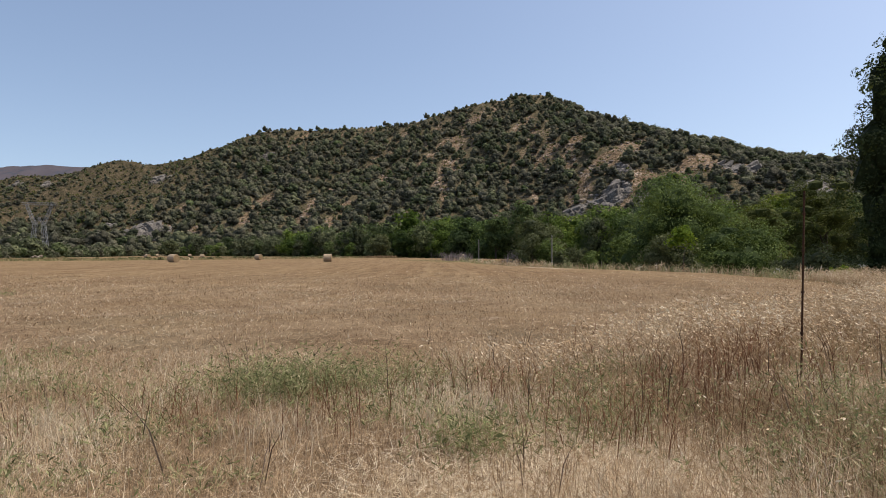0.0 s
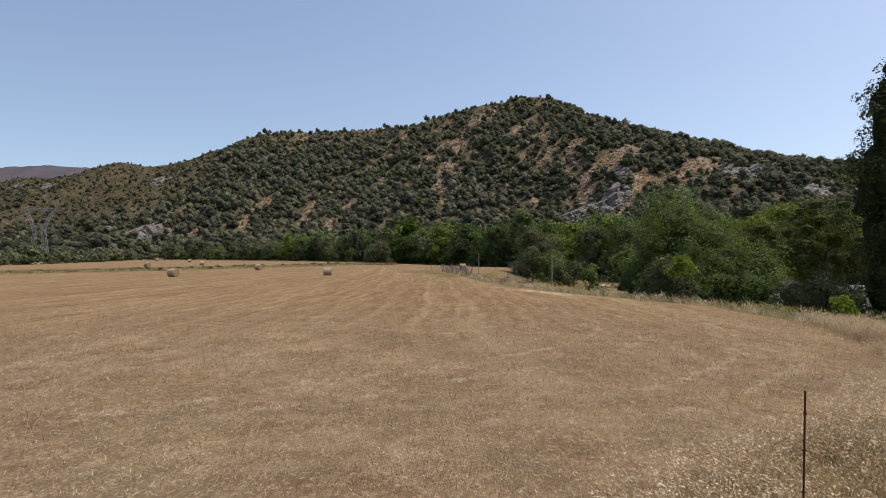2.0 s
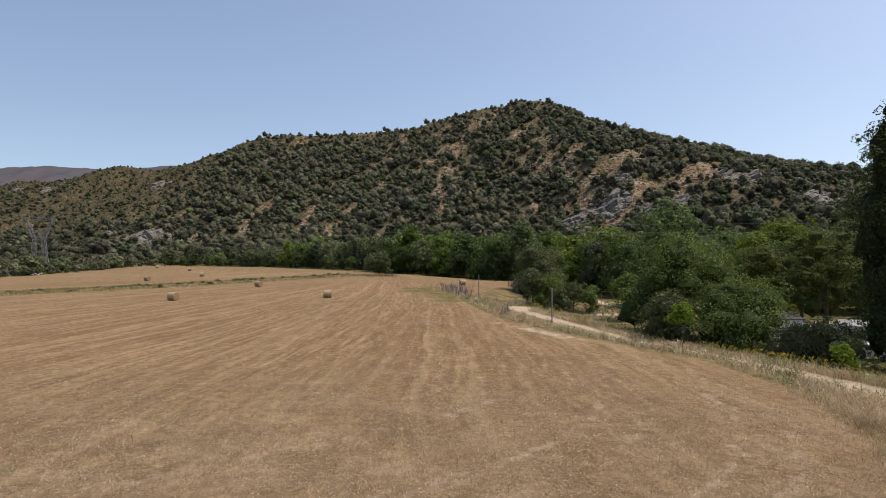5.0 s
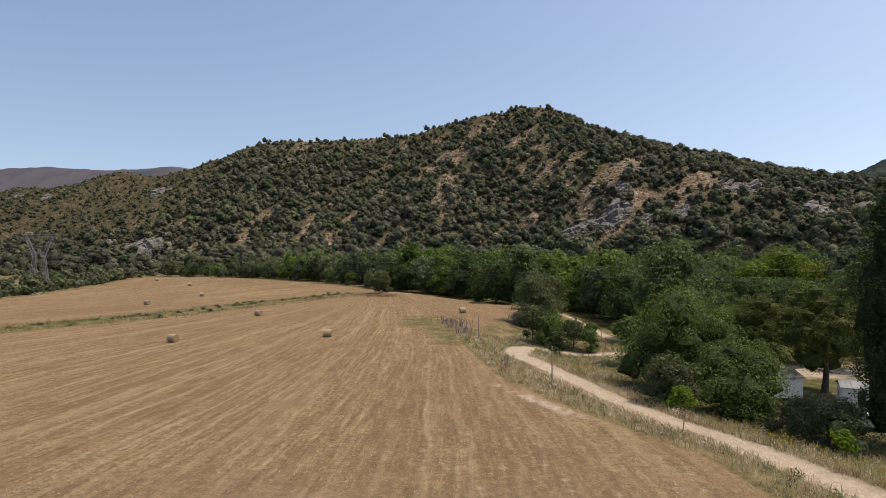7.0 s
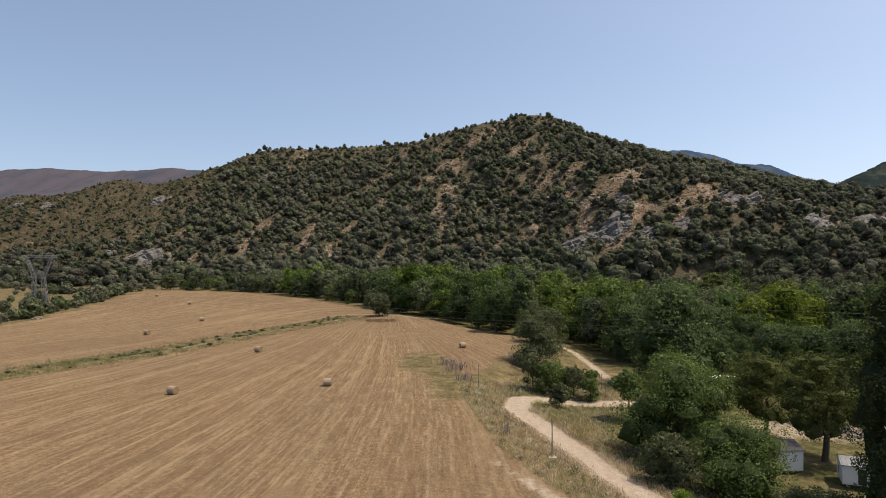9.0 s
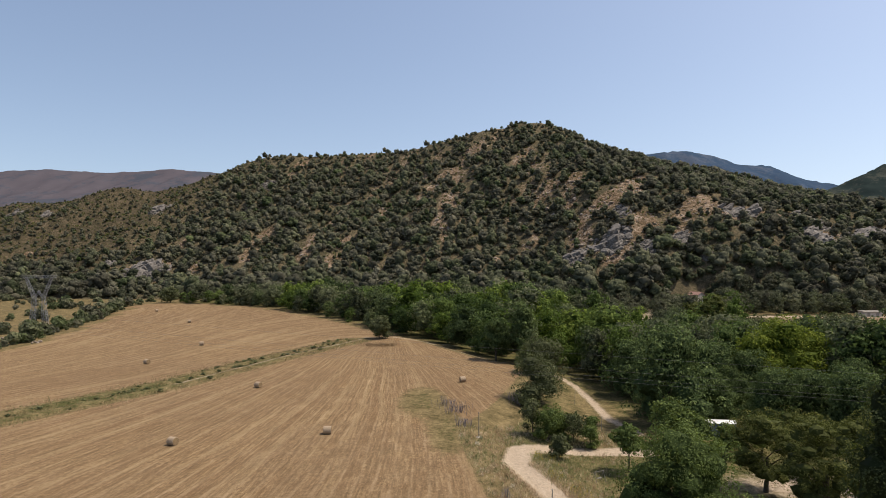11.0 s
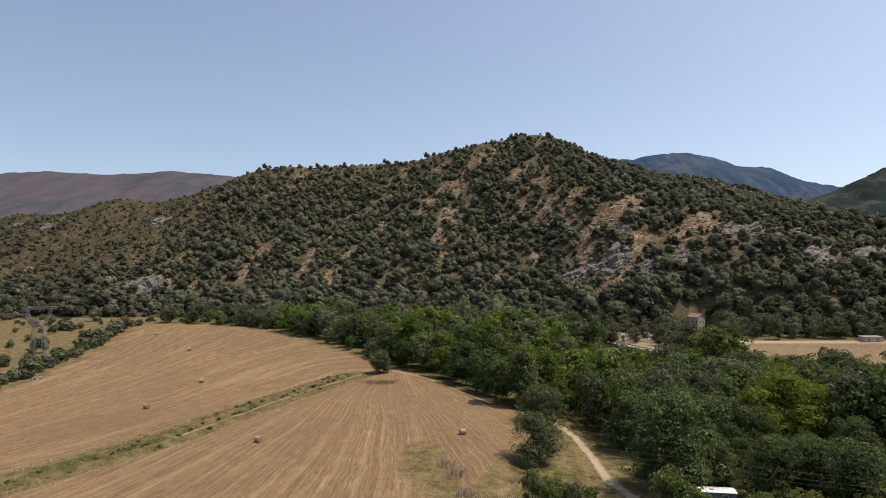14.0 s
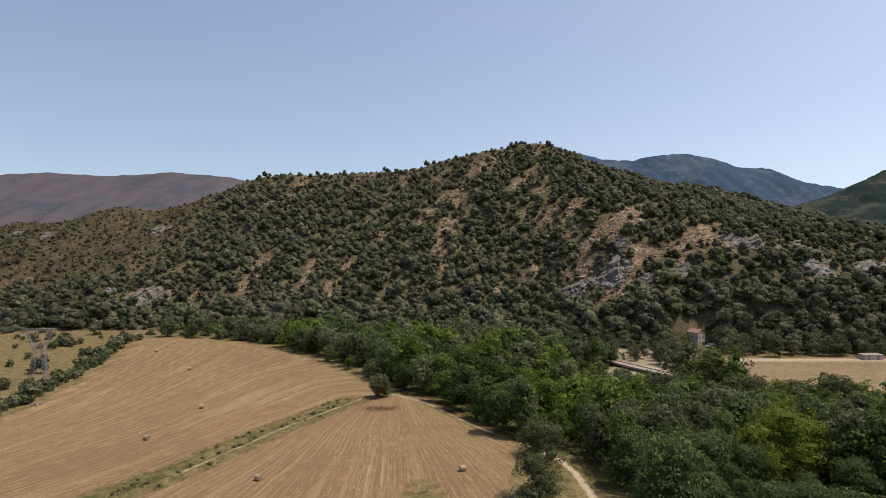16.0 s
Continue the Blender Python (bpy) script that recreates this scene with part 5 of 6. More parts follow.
def power_pole(x, y, h, label):
    root = set_down("pole", x, y)
    bm = bmesh.new()
    rod(bm, (0, 0, -0.2), (0, 0, h), 0.075, 0.055, 10)
    part("shaft", bm, GREY_WOOD, root)
    bm = bmesh.new()
    box(bm, (0.9, 0.7, 0.22), (0, 0, 0.02), (0, 0, 12), 0.03)
    part("base_slab", bm, CONCRETE, root, "pale concrete base slab")
    bm = bmesh.new()
    rod(bm, (0, 0, h), (0, 0, h + 0.09), 0.08, 0.03, 10)
    part("cap", bm, STEEL, root)
    return tagged(root, label, "pole")


power_pole(11.8, 67.3, 4.2, "slim grey pole on a pale concrete slab by the track")
power_pole(5.7, 99, 4.0, "slim grey pole in the weeds at the field's edge")

for sx, sy, h in ((28.0, 110, 2.6), (26.9, 127, 3.0), (27.2, 104, 1.9), (7.6, 73.5, 1.5)):
    root = set_down("stake", sx, sy)
    bm = bmesh.new()
    rod(bm, (0, 0, -0.2), (0.05, 0.03, h), 0.05, 0.03, 7)
    rod(bm, (0.02, 0, h * 0.7), (0.25, 0.1, h * 0.95), 0.02, 0.01, 5)
    part("shaft", bm, GREY_WOOD, root)
    tagged(root, "weathered wooden stake standing in the dry grass", "stake", "stakes beside the tracks")


def lattice(bm, a, b, wa, wb, panels, r=0.05):
    """A square lattice mast from a to b."""
    a, b = Vector(a), Vector(b)
    q = (b - a).to_track_quat("Z", "Y")
    rings = []
    for i in range(panels + 1):
        t = i / panels
        w = wa + (wb - wa) * t
        c = a.lerp(b, t)
        rings.append([c + q @ Vector((sx * w / 2, sy * w / 2, 0)) for sx, sy in ((-1, -1), (1, -1), (1, 1), (-1, 1))])
    for lo, hi in zip(rings, rings[1:]):
        for i in range(4):
            rod(bm, lo[i], hi[i], r, r, 4)
            rod(bm, lo[i], hi[(i + 1) % 4], r * 0.55, r * 0.55, 3)
            rod(bm, hi[i], hi[(i + 1) % 4], r * 0.5, r * 0.5, 3)


def pylon(x, y, turn):
    root = set_down("pylon", x, y, turn)
    for s in (-1, 1):
        bm = bmesh.new()
        lattice(bm, (s * 2.6, 0, -0.3), (s * 1.5, 0, 12.4), 1.7, 1.1, 8, 0.075)
        part("leg", bm, STEEL, root)
        bm = bmesh.new()
        lattice(bm, (s * 1.5, 0, 12.4), (s * 4.5, 0, 20.0), 1.1, 0.7, 6, 0.065)
        part("upper_arm", bm, STEEL, root)
        bm = bmesh.new()
        lattice(bm, (s * 1.5, 0, 12.4), (-s * 0.4, 0, 15.0), 0.7, 0.4, 3, 0.05)
        part("brace", bm, STEEL, root)
    bm = bmesh.new()
    lattice(bm, (-6.0, 0, 20.2), (6.0, 0, 20.2), 0.8, 0.8, 12, 0.06)
    part("crossbeam", bm, STEEL, root)
    for px in (-5.6, 0, 5.6):
        bm = bmesh.new()
        rod(bm, (px, 0, 20), (px, 0, 18.4), 0.03, 0.03, 5)
        for k in range(8):
            rod(bm, (px, 0, 19.5 - k * 0.13), (px, 0, 19.45 - k * 0.13), 0.13, 0.13, 8)
        part("insulator", bm, GLASS, root)
    return tagged(root, "grey steel lattice pylon with a wide crossbeam", "pylon")


pylon(-151.5, 233, 8)


def overhead_wires():
    a, b = Vector((80, 71, 10.0)), Vector((-150, 160, 14.5))
    side = (b - a).cross(Vector((0, 0, 1))).normalized()
    for k, (dz, ds) in enumerate(((3.2, -0.9), (0.9, 0.0), (-0.26, 0.9), (-0.7, 0.3))):
        bm = bmesh.new()
        n = 40
        pts = []
        for i in range(n + 1):
            t = i / n
            p = a.lerp(b, t) + side * ds + Vector((0, 0, dz - 2.4 * 4 * t * (1 - t) * 0.35))
            pts.append(p)
        for p, q in zip(pts, pts[1:]):
            rod(bm, p, q, 0.008, 0.008, 4)
        w = part("power_line", bm, WIRE)
        tagged(w, "thin overhead power line above the trees", "power line", "overhead lines")
    for e in (a, b):
        root = set_down("power_pole", e.x, e.y)
        bm = bmesh.new()
        g = float(land(e.x, e.y))
        rod(bm, (0, 0, -0.5), (0, 0, e.z - g + 3.3), 0.16, 0.10, 10)
        part("shaft", bm, GREY_WOOD, root)
        bm = bmesh.new()
        box(bm, (0.12, 2.4, 0.14), (0, 0, e.z - g - 0.05), (0, 0, 68), 0.01)
        part("crossarm", bm, GREY_WOOD, root)
        tagged(root, "weathered wooden pole carrying overhead lines", "power pole")


overhead_wires()


# ---- camp site ----
def pane(parent, w, h, at, turn=(0, 0, 0)):
    bm = bmesh.new()
    t = 0.06
    for sx in (-1, 1):
        box(bm, (t, 0.05, h + t), (sx * w / 2, 0, 0))
    for sz in (-1, 1):
        box(bm, (w + t, 0.05, t), (0, 0, sz * h / 2))
    me = bpy.data.meshes.new("window")
    bm.to_mesh(me)
    bm.free()
    me.materials.append(WHITE)
    root = new("window", me)
    root.parent = parent
    root.matrix_local = pose(*at, *turn)
    bm = bmesh.new()
    box(bm, (w - 0.02, 0.02, h - 0.02), (0, 0.01, 0))
    part("pane", bm, GLASS, root)
    return root


def mobile_home(x, y, turn, L, W, H, roof_mat, rise, label, ribs=True, openings=(), wall_mat=WHITE):
    root = set_down("mobile_home", x, y, turn)
    bm = bmesh.new()
    box(bm, (L, W, H), (0, 0, 0.35 + H / 2), (0, 0, 0), 0.03)
    part("body", bm, wall_mat, root)
    bm = bmesh.new()
    z = 0.35 + H
    o = 0.16
    for s in (-1, 1):
        vs = [bm.verts.new(p) for p in ((-L / 2 - o, s * (W / 2 + o), z), (L / 2 + o, s * (W / 2 + o), z), (L / 2 + o, 0, z + rise), (-L / 2 - o, 0, z + rise))]
        top = [bm.verts.new(v.co + Vector((0, 0, 0.07))) for v in vs]
        bm.faces.new(vs)
        bm.faces.new(top)
        for i in range(4):
            bm.faces.new((vs[i], vs[(i + 1) % 4], top[(i + 1) % 4], top[i]))
    for s in (-1, 1):
        a = [bm.verts.new(p) for p in ((s * (L / 2), -W / 2, z), (s * (L / 2), W / 2, z), (s * (L / 2), 0, z + rise))]
        bm.faces.new(a)
    roof = part("roof", bm, roof_mat, root)
    if ribs:
        k = int(L / 0.45)
        for i in range(k + 1):
            bm = bmesh.new()
            u = -L / 2 + i * L / k
            for s in (-1, 1):
                ln = math.hypot(W / 2 + o, rise)
                box(bm, (0.035, ln, 0.035), (u, s * (W / 4 + o / 2), z + rise / 2 + 0.085), (-s * math.degrees(math.atan2(rise, W / 2 + o)), 0, 0))
            part("rib", bm, roof_mat, roof)
    for sx in (-1, 1):
        for sy in (-1, 1):
            bm = bmesh.new()
            box(bm, (0.35, 0.25, 0.55), (sx * L * 0.38, sy * W * 0.36, 0.1), (0, 0, 0), 0.02)
            part("support_block", bm, CONCRETE, root)
    for w, h, at, tn in openings:
        pane(root, w, h, at, tn)
    return tagged(root, label, "mobile home")


mobile_home(34.6, 68.6, 3, 8.0, 3.9, 2.15, DARK_ROOF, 0.62, "white mobile home with a dark felt roof on blocks", False,
            ((0.9, 0.8, (-2.2, -1.97, 1.6), (0, 0, 0)), (0.9, 0.8, (-0.4, -1.97, 1.6), (0, 0, 0))))
mobile_home(43.2, 63.6, -24, 4.6, 3.2, 1.9, GREY_ROOF, 0.5, "small white cabin with a ribbed grey metal roof", True,
            ((0.5, 0.8, (-2.33, 0.2, 1.35), (0, 0, 90)), (0.8, 1.6, (-0.6, -1.62, 1.25), (0, 0, 0))))
mobile_home(46.6, 106.5, -8, 6.0, 2.4, 2.3, WHITE, 0.25, "caravan with a white roof, walls painted blue-grey for tree shade", False,
            ((1.0, 0.6, (-1.5, -1.22, 1.9), (0, 0, 0)), (1.0, 0.6, (1.2, -1.22, 1.9), (0, 0, 0))), SHADED_BLUE)


def car(x, y, turn, label, van=False):
    root = set_down("car", x, y, turn)
    L, W = (4.9, 1.9) if van else (4.1, 1.72)
    prof = ([(-L / 2, 0.35), (-L / 2, 1.75), (-L / 2 + 0.15, 1.92), (0.9, 1.92), (1.55, 1.15), (L / 2 - 0.05, 0.95), (L / 2, 0.4)] if van else
            [(-L / 2, 0.35), (-L / 2 + 0.02, 0.95), (-1.7, 1.38), (-1.2, 1.47), (0.15, 1.47), (0.85, 0.98), (L / 2 - 0.15, 0.82), (L / 2, 0.4)])
    bm = bmesh.new()
    sides = [[bm.verts.new((px, s * W / 2 * (0.86 if pz > 1.2 else 1.0), pz)) for px, pz in prof] for s in (-1, 1)]
    bm.faces.new(sides[0])
    bm.faces.new(sides[1][::-1])
    for i in range(len(prof)):
        j = (i + 1) % len(prof)
        bm.faces.new((sides[0][i], sides[0][j], sides[1][j], sides[1][i]))
    bmesh.ops.bevel(bm, geom=list(bm.edges), offset=0.05, segments=2, affect="EDGES")
    body = part("body", bm, CAR_PAINT, root)
    for s in (-1, 1):
        bm = bmesh.new()
        box(bm, (1.7, 0.02, 0.34), (-0.45, s * (W / 2 * 0.925 + 0.02), 1.2), (s * 8, 0, 0), 0.005)
        part("side_window", bm, GLASS, root)
        for u in (-L * 0.31, L * 0.31):
            bm = bmesh.new()
            rod(bm, (u, s * (W / 2 - 0.2), 0.31), (u, s * (W / 2 + 0.01), 0.31), 0.31, 0.31, 18)
            wheel = part("wheel", bm, RUBBER, root)
            bm = bmesh.new()
            rod(bm, (u, s * (W / 2 + 0.012), 0.31), (u, s * (W / 2 + 0.03), 0.31), 0.19, 0.17, 14)
            part("rim", bm, STEEL, wheel)
    bm = bmesh.new()
    fx, fz, fa = (1.26, 1.55, 50) if van else (0.52, 1.24, 55)
    box(bm, (0.03, W * 0.80, 0.62), (fx, 0, fz), (0, -fa, 0), 0.005)
    part("windscreen", bm, GLASS, root)
    return tagged(root, label, "car")


car(38.6, 56.5, 160, "white car parked behind the bushes by the track")
car(129.5, 273, 200, "white car parked at the edge of the bare field")
car(139.5, 324, 190, "white van parked in front of the stone house", True)

# A-shaped frame on the lawn
root = set_down("swing_frame", 21.3, 85, 25)
for s in (-1, 1):
    for d in (-1, 1):
        bm = bmesh.new()
        rod(bm, (s * 0.8, d * 0.5, -0.05), (s * 0.7, 0, 1.4), 0.035, 0.03, 6)
        part("leg", bm, GREY_WOOD, root)
bm = bmesh.new()
rod(bm, (-0.85, 0, 1.4), (0.85, 0, 1.4), 0.04, 0.04, 6)
part("top_bar", bm, GREY_WOOD, root)
bm = bmesh.new()
box(bm, (0.8, 0.3, 0.05), (0, 0, 0.5), (0, 0, 0), 0.01)
for s in (-1, 1):
    rod(bm, (s * 0.35, 0, 0.5), (s * 0.35, 0, 1.4), 0.012, 0.012, 5)
part("seat", bm, GREY_WOOD, root)
tagged(root, "small weathered swing frame on the lawn", "swing frame")


# ---- far side of the valley ----
def stone_house(x, y, turn):
    root = set_down("house", x, y, turn)
    W, L, H, rise = 6.0, 6.6, 7.0, 1.6
    bm = bmesh.new()
    pts = [(-W / 2, 0), (W / 2, 0), (W / 2, H), (0, H + rise), (-W / 2, H)]
    ends = [[bm.verts.new((px, s * L / 2, pz - 0.3)) for px, pz in pts] for s in (-1, 1)]
    bm.faces.new(ends[0])
    bm.faces.new(ends[1][::-1])
    for i in range(5):
        j = (i + 1) % 5
        bm.faces.new((ends[0][i], ends[0][j], ends[1][j], ends[1][i]))
    wall = part("wall", bm, PLASTER, root)
    for s in (-1, 1):
        bm = bmesh.new()
        ang = math.degrees(math.atan2(rise, W / 2))
        box(bm, (math.hypot(W / 2, rise) + 0.35, L + 0.6, 0.14), (s * (W / 4 + 0.1), 0, H + rise / 2 - 0.25), (0, s * ang, 0))
        for k in range(14):
            u = -L / 2 - 0.2 + k * (L + 0.4) / 13
            rod(bm, (s * (W / 2 + 0.3), u, H - 0.38), (0, u, H + rise - 0.2), 0.09, 0.09, 6)
        part("roof", bm, RED_TILE, root, "faded red tile roof slope")
    for at, w, h in (((-1.3, 4.2), 0.9, 1.3), ((1.3, 4.2), 0.9, 1.3), ((-1.3, 1.5), 0.9, 1.3), ((1.2, 0.9), 1.0, 2.0)):
        pane(root, w, h, (at[0], -L / 2 - 0.02, at[1]), (0, 0, 0))
    for u in (-2.4, 0.2, 2.6):
        pane(root, 0.9, 1.2, (-W / 2 - 0.02, u, 4.2), (0, 0, -90))
    return tagged(root, "weathered two-storey stone house with a faded red tile roof", "house")


stone_house(136.0, 334, 30)

root = set_down("shed", 197.5, 287, 4)
bm = bmesh.new()
box(bm, (9, 4, 2.3), (0, 0, 1.05), (0, 0, 0), 0.03)
part("wall", bm, PLASTER, root)
bm = bmesh.new()
box(bm, (9.5, 4.6, 0.16), (0, 0, 2.3), (3, 0, 0), 0.02)
part("roof", bm, GREY_WOOD, root)
for u in (-2.5, 1.8):
    bm = bmesh.new()
    box(bm, (1.4, 0.05, 1.8), (u, -2.01, 0.9), (0, 0, 0), 0.01)
    part("door", bm, GREY_WOOD, root)
tagged(root, "low grey shed at the far side of the bare field", "shed")


def bridge(a, b):
    a, b = Vector(a), Vector(b)
    mid, d = (a + b) / 2, b - a
    root = new("bridge")
    root.matrix_world = pose(mid.x, mid.y, mid.z, 0, 0, math.degrees(math.atan2(d.y, d.x)))
    L = d.length
    bm = bmesh.new()
    box(bm, (L, 5.2, 0.5), (0, 0, -0.25), (0, 0, 0), 0.04)
    part("deck", bm, OLD_CONCRETE, root)
    for s in (-1, 1):
        bm = bmesh.new()
        box(bm, (L, 0.3, 0.36), (0, s * 2.5, 0.16), (0, 0, 0), 0.03)
        part("parapet", bm, OLD_CONCRETE, root)
    for u in (-0.48, -0.16, 0.16, 0.48):
        bm = bmesh.new()
        box(bm, (0.9, 4.6, 5.0), (u * L, 0, -3.1), (0, 0, 0), 0.05)
        part("pier", bm, OLD_CONCRETE, root)
    return tagged(root, "pale concrete road bridge across the river", "bridge")


bridge((73, 278, 1.2), (89, 243, 1.2))


# ---- rocks on the hill ----
def outcrop(cx, cy, rx, ry, n, label, seed, big=1.0):
    """Angular stones half sunk in the slope, most of them small."""
    rs = np.random.RandomState(seed)
    vs, fs, k = [], [], 0
    base, faces = ICO1
    for i in range(n):
        a, q = rs.uniform(0, 6.283), rs.uniform(0, 1) ** 0.6
        x, y = cx + math.cos(a) * q * rx, cy + math.sin(a) * q * ry
        m = min(0.55 * math.exp(0.75 * abs(rs.normal())), 3.2) * big * (1.15 - 0.6 * q)
        s = np.array([rs.uniform(0.8, 1.7), rs.uniform(0.7, 1.2), rs.uniform(0.5, 1.15)]) * m
        v = base * (1 + 0.20 * rs.normal(size=(len(base), 1))) * s
        v = np.clip(v, -s * 0.82, s * 0.82)
        t = rs.uniform(-0.9, 0.9) + 0.5
        c, sn = math.cos(t), math.sin(t)
        v = np.stack([v[:, 0] * c - v[:, 1] * sn, v[:, 0] * sn + v[:, 1] * c, v[:, 2] + 0.45 * v[:, 0]], 1)
        vs.append(v + np.array([x, y, float(hill_height(x, y)) + 0.25 * m]))
        fs.append(faces + k)
        k += len(v)
    ob = new("rock_outcrop", mesh_of("rock_outcrop", np.concatenate(vs), np.concatenate(fs), ROCK))
    return tagged(ob, label, "rocks", "outcrops on the hill", "stuff")


for number, (cx, cy, rx, ry) in enumerate(OUTCROPS):
    cliff = number in (0, 4, 6, 7, 8, 11)
    outcrop(cx, cy, rx, ry, int(rx * ry * 1.7) + 20, "grey weathered crag on the hillside" if cliff else "loose grey stones and boulders on the reddish slope", number, 1.55 if cliff else 1.0)


def scree():
    """Loose stones on the bare runs of the slope."""
    rs = np.random.RandomState(611)
    x, y = scatter(-260, 260, 345, 620, 2.6, rs, 0.5)
    keep = rs.uniform(0, 1, len(x)) < 0.95 * bareness(x, y) ** 1.2
    keep &= (hill_height(x, y) > 2) & (y < np.interp(x, RIDGE_X, RIDGE_Y))
    x, y = x[keep], y[keep]
    shapes = [ICO1[0] * (1 + 0.2 * rs.normal(size=(len(ICO1[0]), 1))) for _ in range(6)]
    tpl = [(v, ICO1[1], np.full(len(v), 0.5)) for v in shapes]
    s = np.clip(0.42 * np.exp(0.55 * rs.normal(size=len(x))), 0.15, 1.7)
    plant_out("scree_stones", "loose pale stones on the bare reddish slope", "stones", x, y, hill_height(x, y), s * 1.3, s * 0.8, np.zeros(len(x)), tpl, SCREE, rs)


scree()


def stone_heap(name, label, category, x, y, length, turn, n, seed):
    """Rough field stones piled in a row."""
    rs = np.random.RandomState(seed)
    root = set_down(name, x, y, turn)
    for i in range(n):
        bm = bmesh.new()
        bmesh.ops.create_icosphere(bm, subdivisions=2, radius=0.5)
        s = Vector((rs.uniform(0.7, 1.3), rs.uniform(0.6, 1.0), rs.uniform(0.5, 0.9)))
        for v in bm.verts:
            v.co = Vector((v.co.x * s.x, v.co.y * s.y, v.co.z * s.z)) * (1 + 0.10 * rs.normal())
            v.co += Vector(((i / max(n - 1, 1) - 0.5) * length, 0.15 * math.sin(i * 2.1), 0.22 + 0.35 * (i % 2)))
        part("stone", bm, SCREE, root)
    return tagged(root, label, category)


stone_heap("low_stone_wall", "low tumbled wall of pale field stones by the meadow", "stone wall", -147, 208, 7.0, 12, 12, 71)
stone_heap("boulder_pile", "pale boulders lying at the foot of the hedge", "boulders", -130.5, 199.5, 2.2, 30, 4, 72)

# ---- dead stalks and dry brush ----
def dry_brush(name, label, spots, seed, category="weeds"):
    rs = np.random.RandomState(seed)
    pieces = []
    for x, y, h, n, spread_, w in spots:
        xs, ys = x + rs.normal(size=n) * spread_, y + rs.normal(size=n) * spread_
        v, q, t, tips = blades(rs, xs, ys, h * rs.uniform(0.6, 1.1, n), np.full(n, w), 0.35, 0.15, rs.uniform(0.2, 0.8, n))
        pieces.append((v, q, t))
        for _ in range(2):
            f = rs.uniform(0.35, 0.8, n)[:, None]
            start = np.stack([xs, ys, land(xs, ys)], 1) * (1 - f) + tips * f
            d = rs.normal(size=(n, 3)) * np.array([0.5, 0.5, 0.2]) + np.array([0, 0, 0.7])
            end = start + d * (h * 0.28)
            side = np.stack([np.ones(n), np.zeros(n), np.zeros(n)], 1) * w * 0.3
            vv = np.stack([start - side, start + side, end + side * 0.4, end - side * 0.4], 1).reshape(-1, 3)
            b4 = np.arange(n)[:, None] * 4
            pieces.append((vv, np.concatenate([b4 + np.array([[0, 1, 2]]), b4 + np.array([[0, 2, 3]])]), np.repeat(rs.uniform(0.1, 0.7, n), 4)))
    return grow(name, label, category, STALK, pieces)


STALK = straw_material("dead_stalks", ((0.0, (0.05, 0.03, 0.02)), (0.5, (0.11, 0.075, 0.05)), (1.0, (0.20, 0.155, 0.12))), 0.05)
GREY_STALK = straw_material("grey_brush", ((0.0, (0.10, 0.085, 0.085)), (0.5, (0.20, 0.17, 0.165)), (1.0, (0.32, 0.28, 0.26))), 0.05)
FLOWER = straw_material("yellow_flowers", ((0.0, (0.22, 0.16, 0.02)), (1.0, (0.46, 0.36, 0.05))), 0.2)
dry_brush("dead_stalks", "dark dead weed stalks standing in the dry grass",
          ((-1.75, 3.9, 0.75, 1, 0.02, 0.011), (-1.0, 3.7, 0.55, 2, 0.05, 0.008), (-2.2, 7.4, 0.6, 4, 0.4, 0.010), (2.55, 4.4, 0.75, 6, 0.10, 0.009), (3.3, 4.5, 0.85, 1, 0.02, 0.012), (0.55, 3.6, 0.5, 3, 0.15, 0.008),
           (4.3, 6.2, 0.8, 6, 0.4, 0.010), (-3.6, 5.2, 0.55, 5, 0.4, 0.009), (-0.2, 6.6, 0.7, 5, 0.5, 0.009), (1.6, 5.2, 0.7, 8, 0.6, 0.009), (3.4, 8.2, 0.8, 8, 0.7, 0.012), (0.9, 7.6, 0.6, 6, 0.5, 0.010)), 5)
STALK = GREY_STALK
dry_brush("dry_brush", "grey dead brush at the edge of the field",
          ((2.2, 113, 1.8, 60, 1.2, 0.09), (0.6, 118, 1.6, 40, 1.0, 0.09), (14.6, 122, 2.6, 70, 0.8, 0.11), (7.4, 74, 1.4, 20, 0.4, 0.06), (3.4, 104, 1.5, 40, 0.9, 0.08)), 6, "brush")
STALK = straw_material("brown_weeds", ((0.0, (0.17, 0.115, 0.062)), (1.0, (0.34, 0.245, 0.14))), 0.1)
dry_brush("brown_weeds", "patch of tall brown weeds left standing in the stubble", ((-20, 194, 0.9, 170, 1.6, 0.10), (-17, 194.5, 0.9, 150, 1.6, 0.10), (-23, 195, 0.8, 90, 1.4, 0.10)), 8)


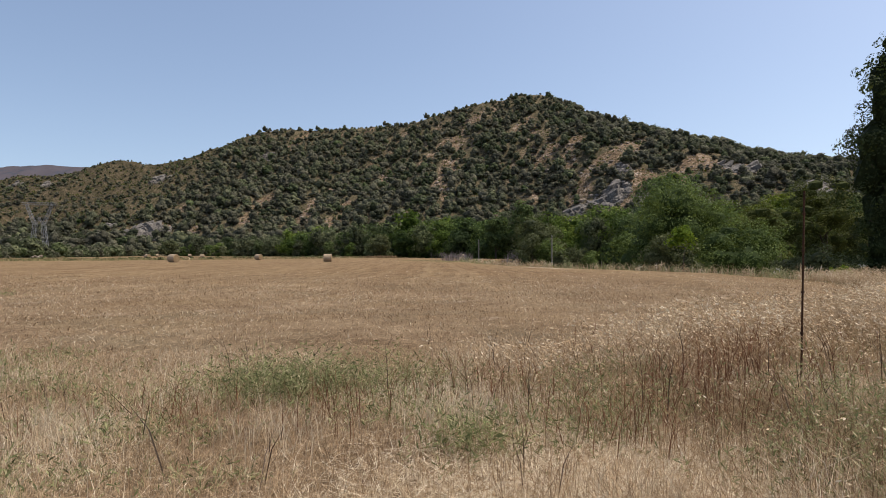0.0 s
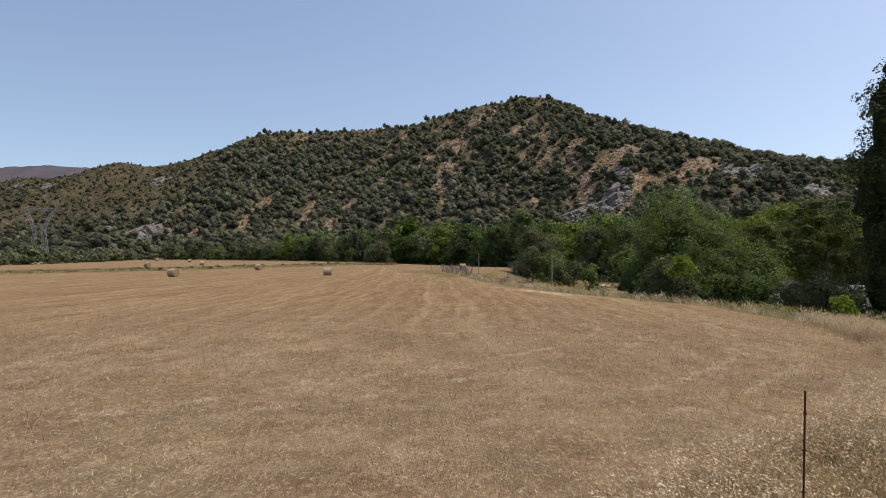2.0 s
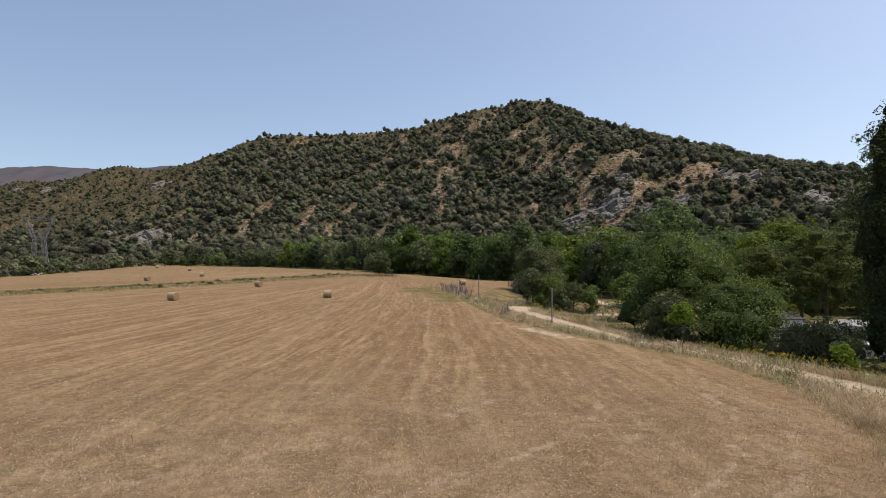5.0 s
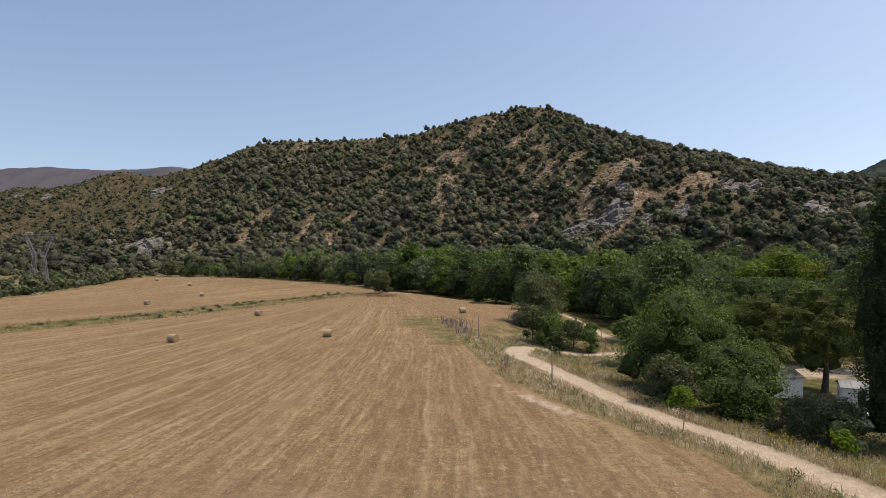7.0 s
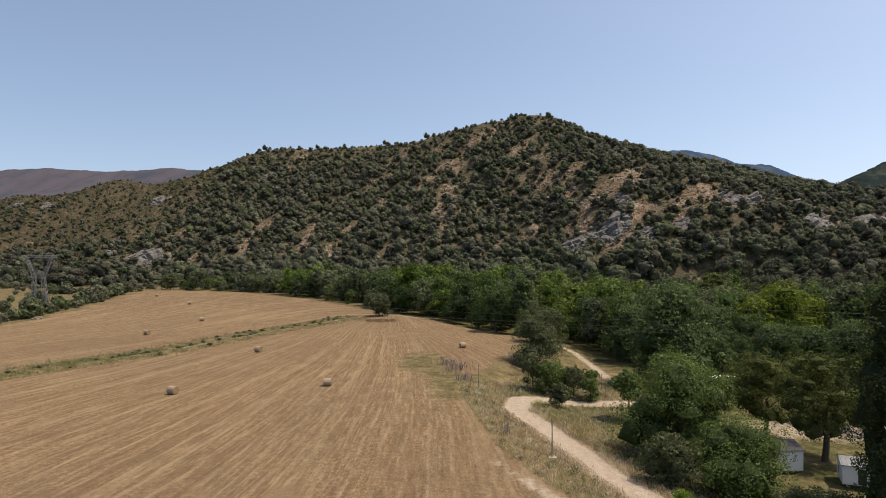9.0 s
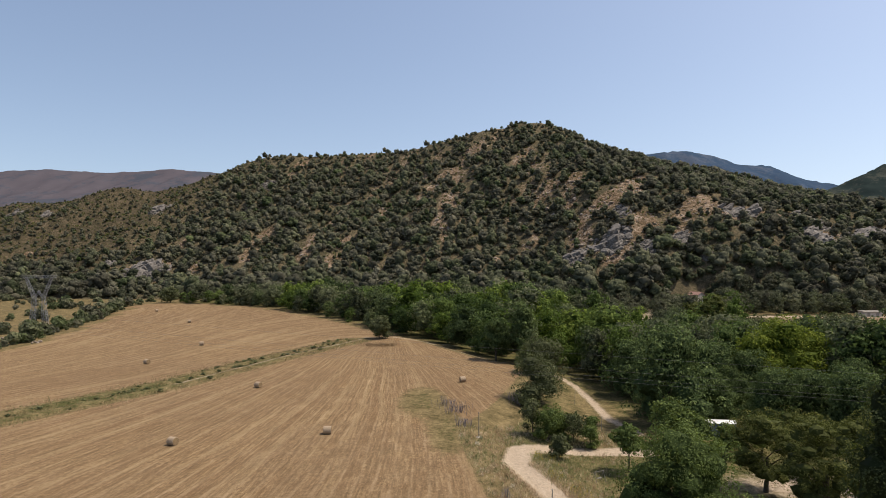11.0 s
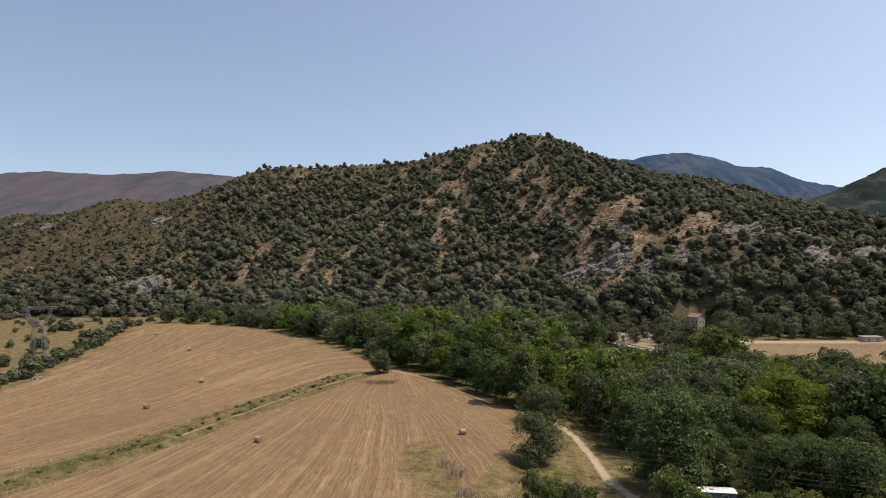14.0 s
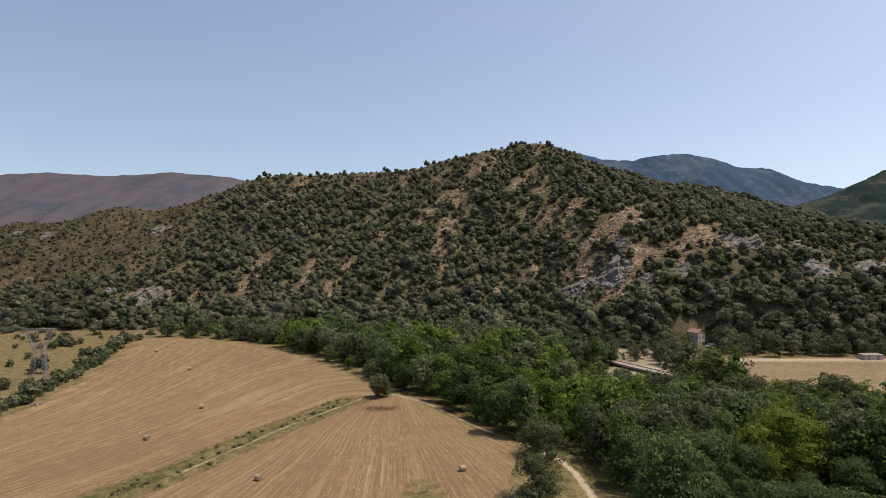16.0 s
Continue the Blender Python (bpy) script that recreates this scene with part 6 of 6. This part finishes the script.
def flowering_weeds():
    rs = np.random.RandomState(15)
    t = rs.uniform(0, 1, 2600)
    px, py = np.array(TRACK[:10]).T
    k = np.linspace(0, 1, len(px))
    x, y = np.interp(t, k, px), np.interp(t, k, py)
    off = 2.4 + np.abs(rs.normal(size=len(t))) * 1.5
    x = x + off
    lump = fbm(x, y, 0.5, 21) > 0.1
    x, y, t = x[lump], y[lump], t[lump]
    v, q, tt, tips = blades(rs, x, y, rs.uniform(0.4, 1.1, len(x)), np.full(len(x), 0.03), 0.3, 0.2, rs.uniform(0.3, 0.9, len(x)))
    grow("roadside_weeds", "tall olive weeds along the gravel track", "weeds", WEED, [(v, q, tt)])
    grow("yellow_flowers", "yellow flower heads on the roadside weeds", "flowers", FLOWER, [ears(rs, tips[::2], 5, 0.14, rs.uniform(0.2, 1, len(tips[::2])))])


flowering_weeds()

STALK = straw_material("red_brown_stalks", ((0.0, (0.10, 0.04, 0.022)), (1.0, (0.26, 0.13, 0.07))), 0.1)
dry_brush("dock_stalks", "red-brown seeding stalks among the dry grass",
          ((-0.9, 5.2, 0.42, 60, 0.35, 0.006), (1.4, 4.4, 0.5, 70, 0.3, 0.006), (2.2, 5.4, 0.6, 90, 0.45, 0.007), (-3.4, 4.0, 0.35, 50, 0.35, 0.006), (3.2, 3.6, 0.5, 60, 0.3, 0.006),
           (0.4, 5.9, 0.45, 60, 0.4, 0.007), (-2.2, 5.0, 0.4, 50, 0.3, 0.006), (4.2, 7.6, 0.7, 90, 0.6, 0.009), (2.9, 7.0, 0.65, 90, 0.6, 0.008)), 9)
STALK = straw_material("pale_tuft_straw", ((0.0, (0.40, 0.31, 0.20)), (1.0, (0.72, 0.62, 0.46))), 0.2)
dry_brush("pale_tufts", "bleached tufts of dead grass in the foreground",
          ((-2.9, 4.6, 0.3, 120, 0.22, 0.004), (-4.4, 5.0, 0.32, 140, 0.3, 0.004), (0.1, 4.9, 0.3, 120, 0.25, 0.004), (-1.2, 4.5, 0.26, 110, 0.22, 0.004), (-3.2, 7.2, 0.22, 160, 0.5, 0.005), (1.0, 3.3, 0.28, 120, 0.25, 0.004), (-5.6, 7.0, 0.3, 160, 0.4, 0.005), (0.9, 7.4, 0.3, 160, 0.5, 0.006)), 10, "grass")
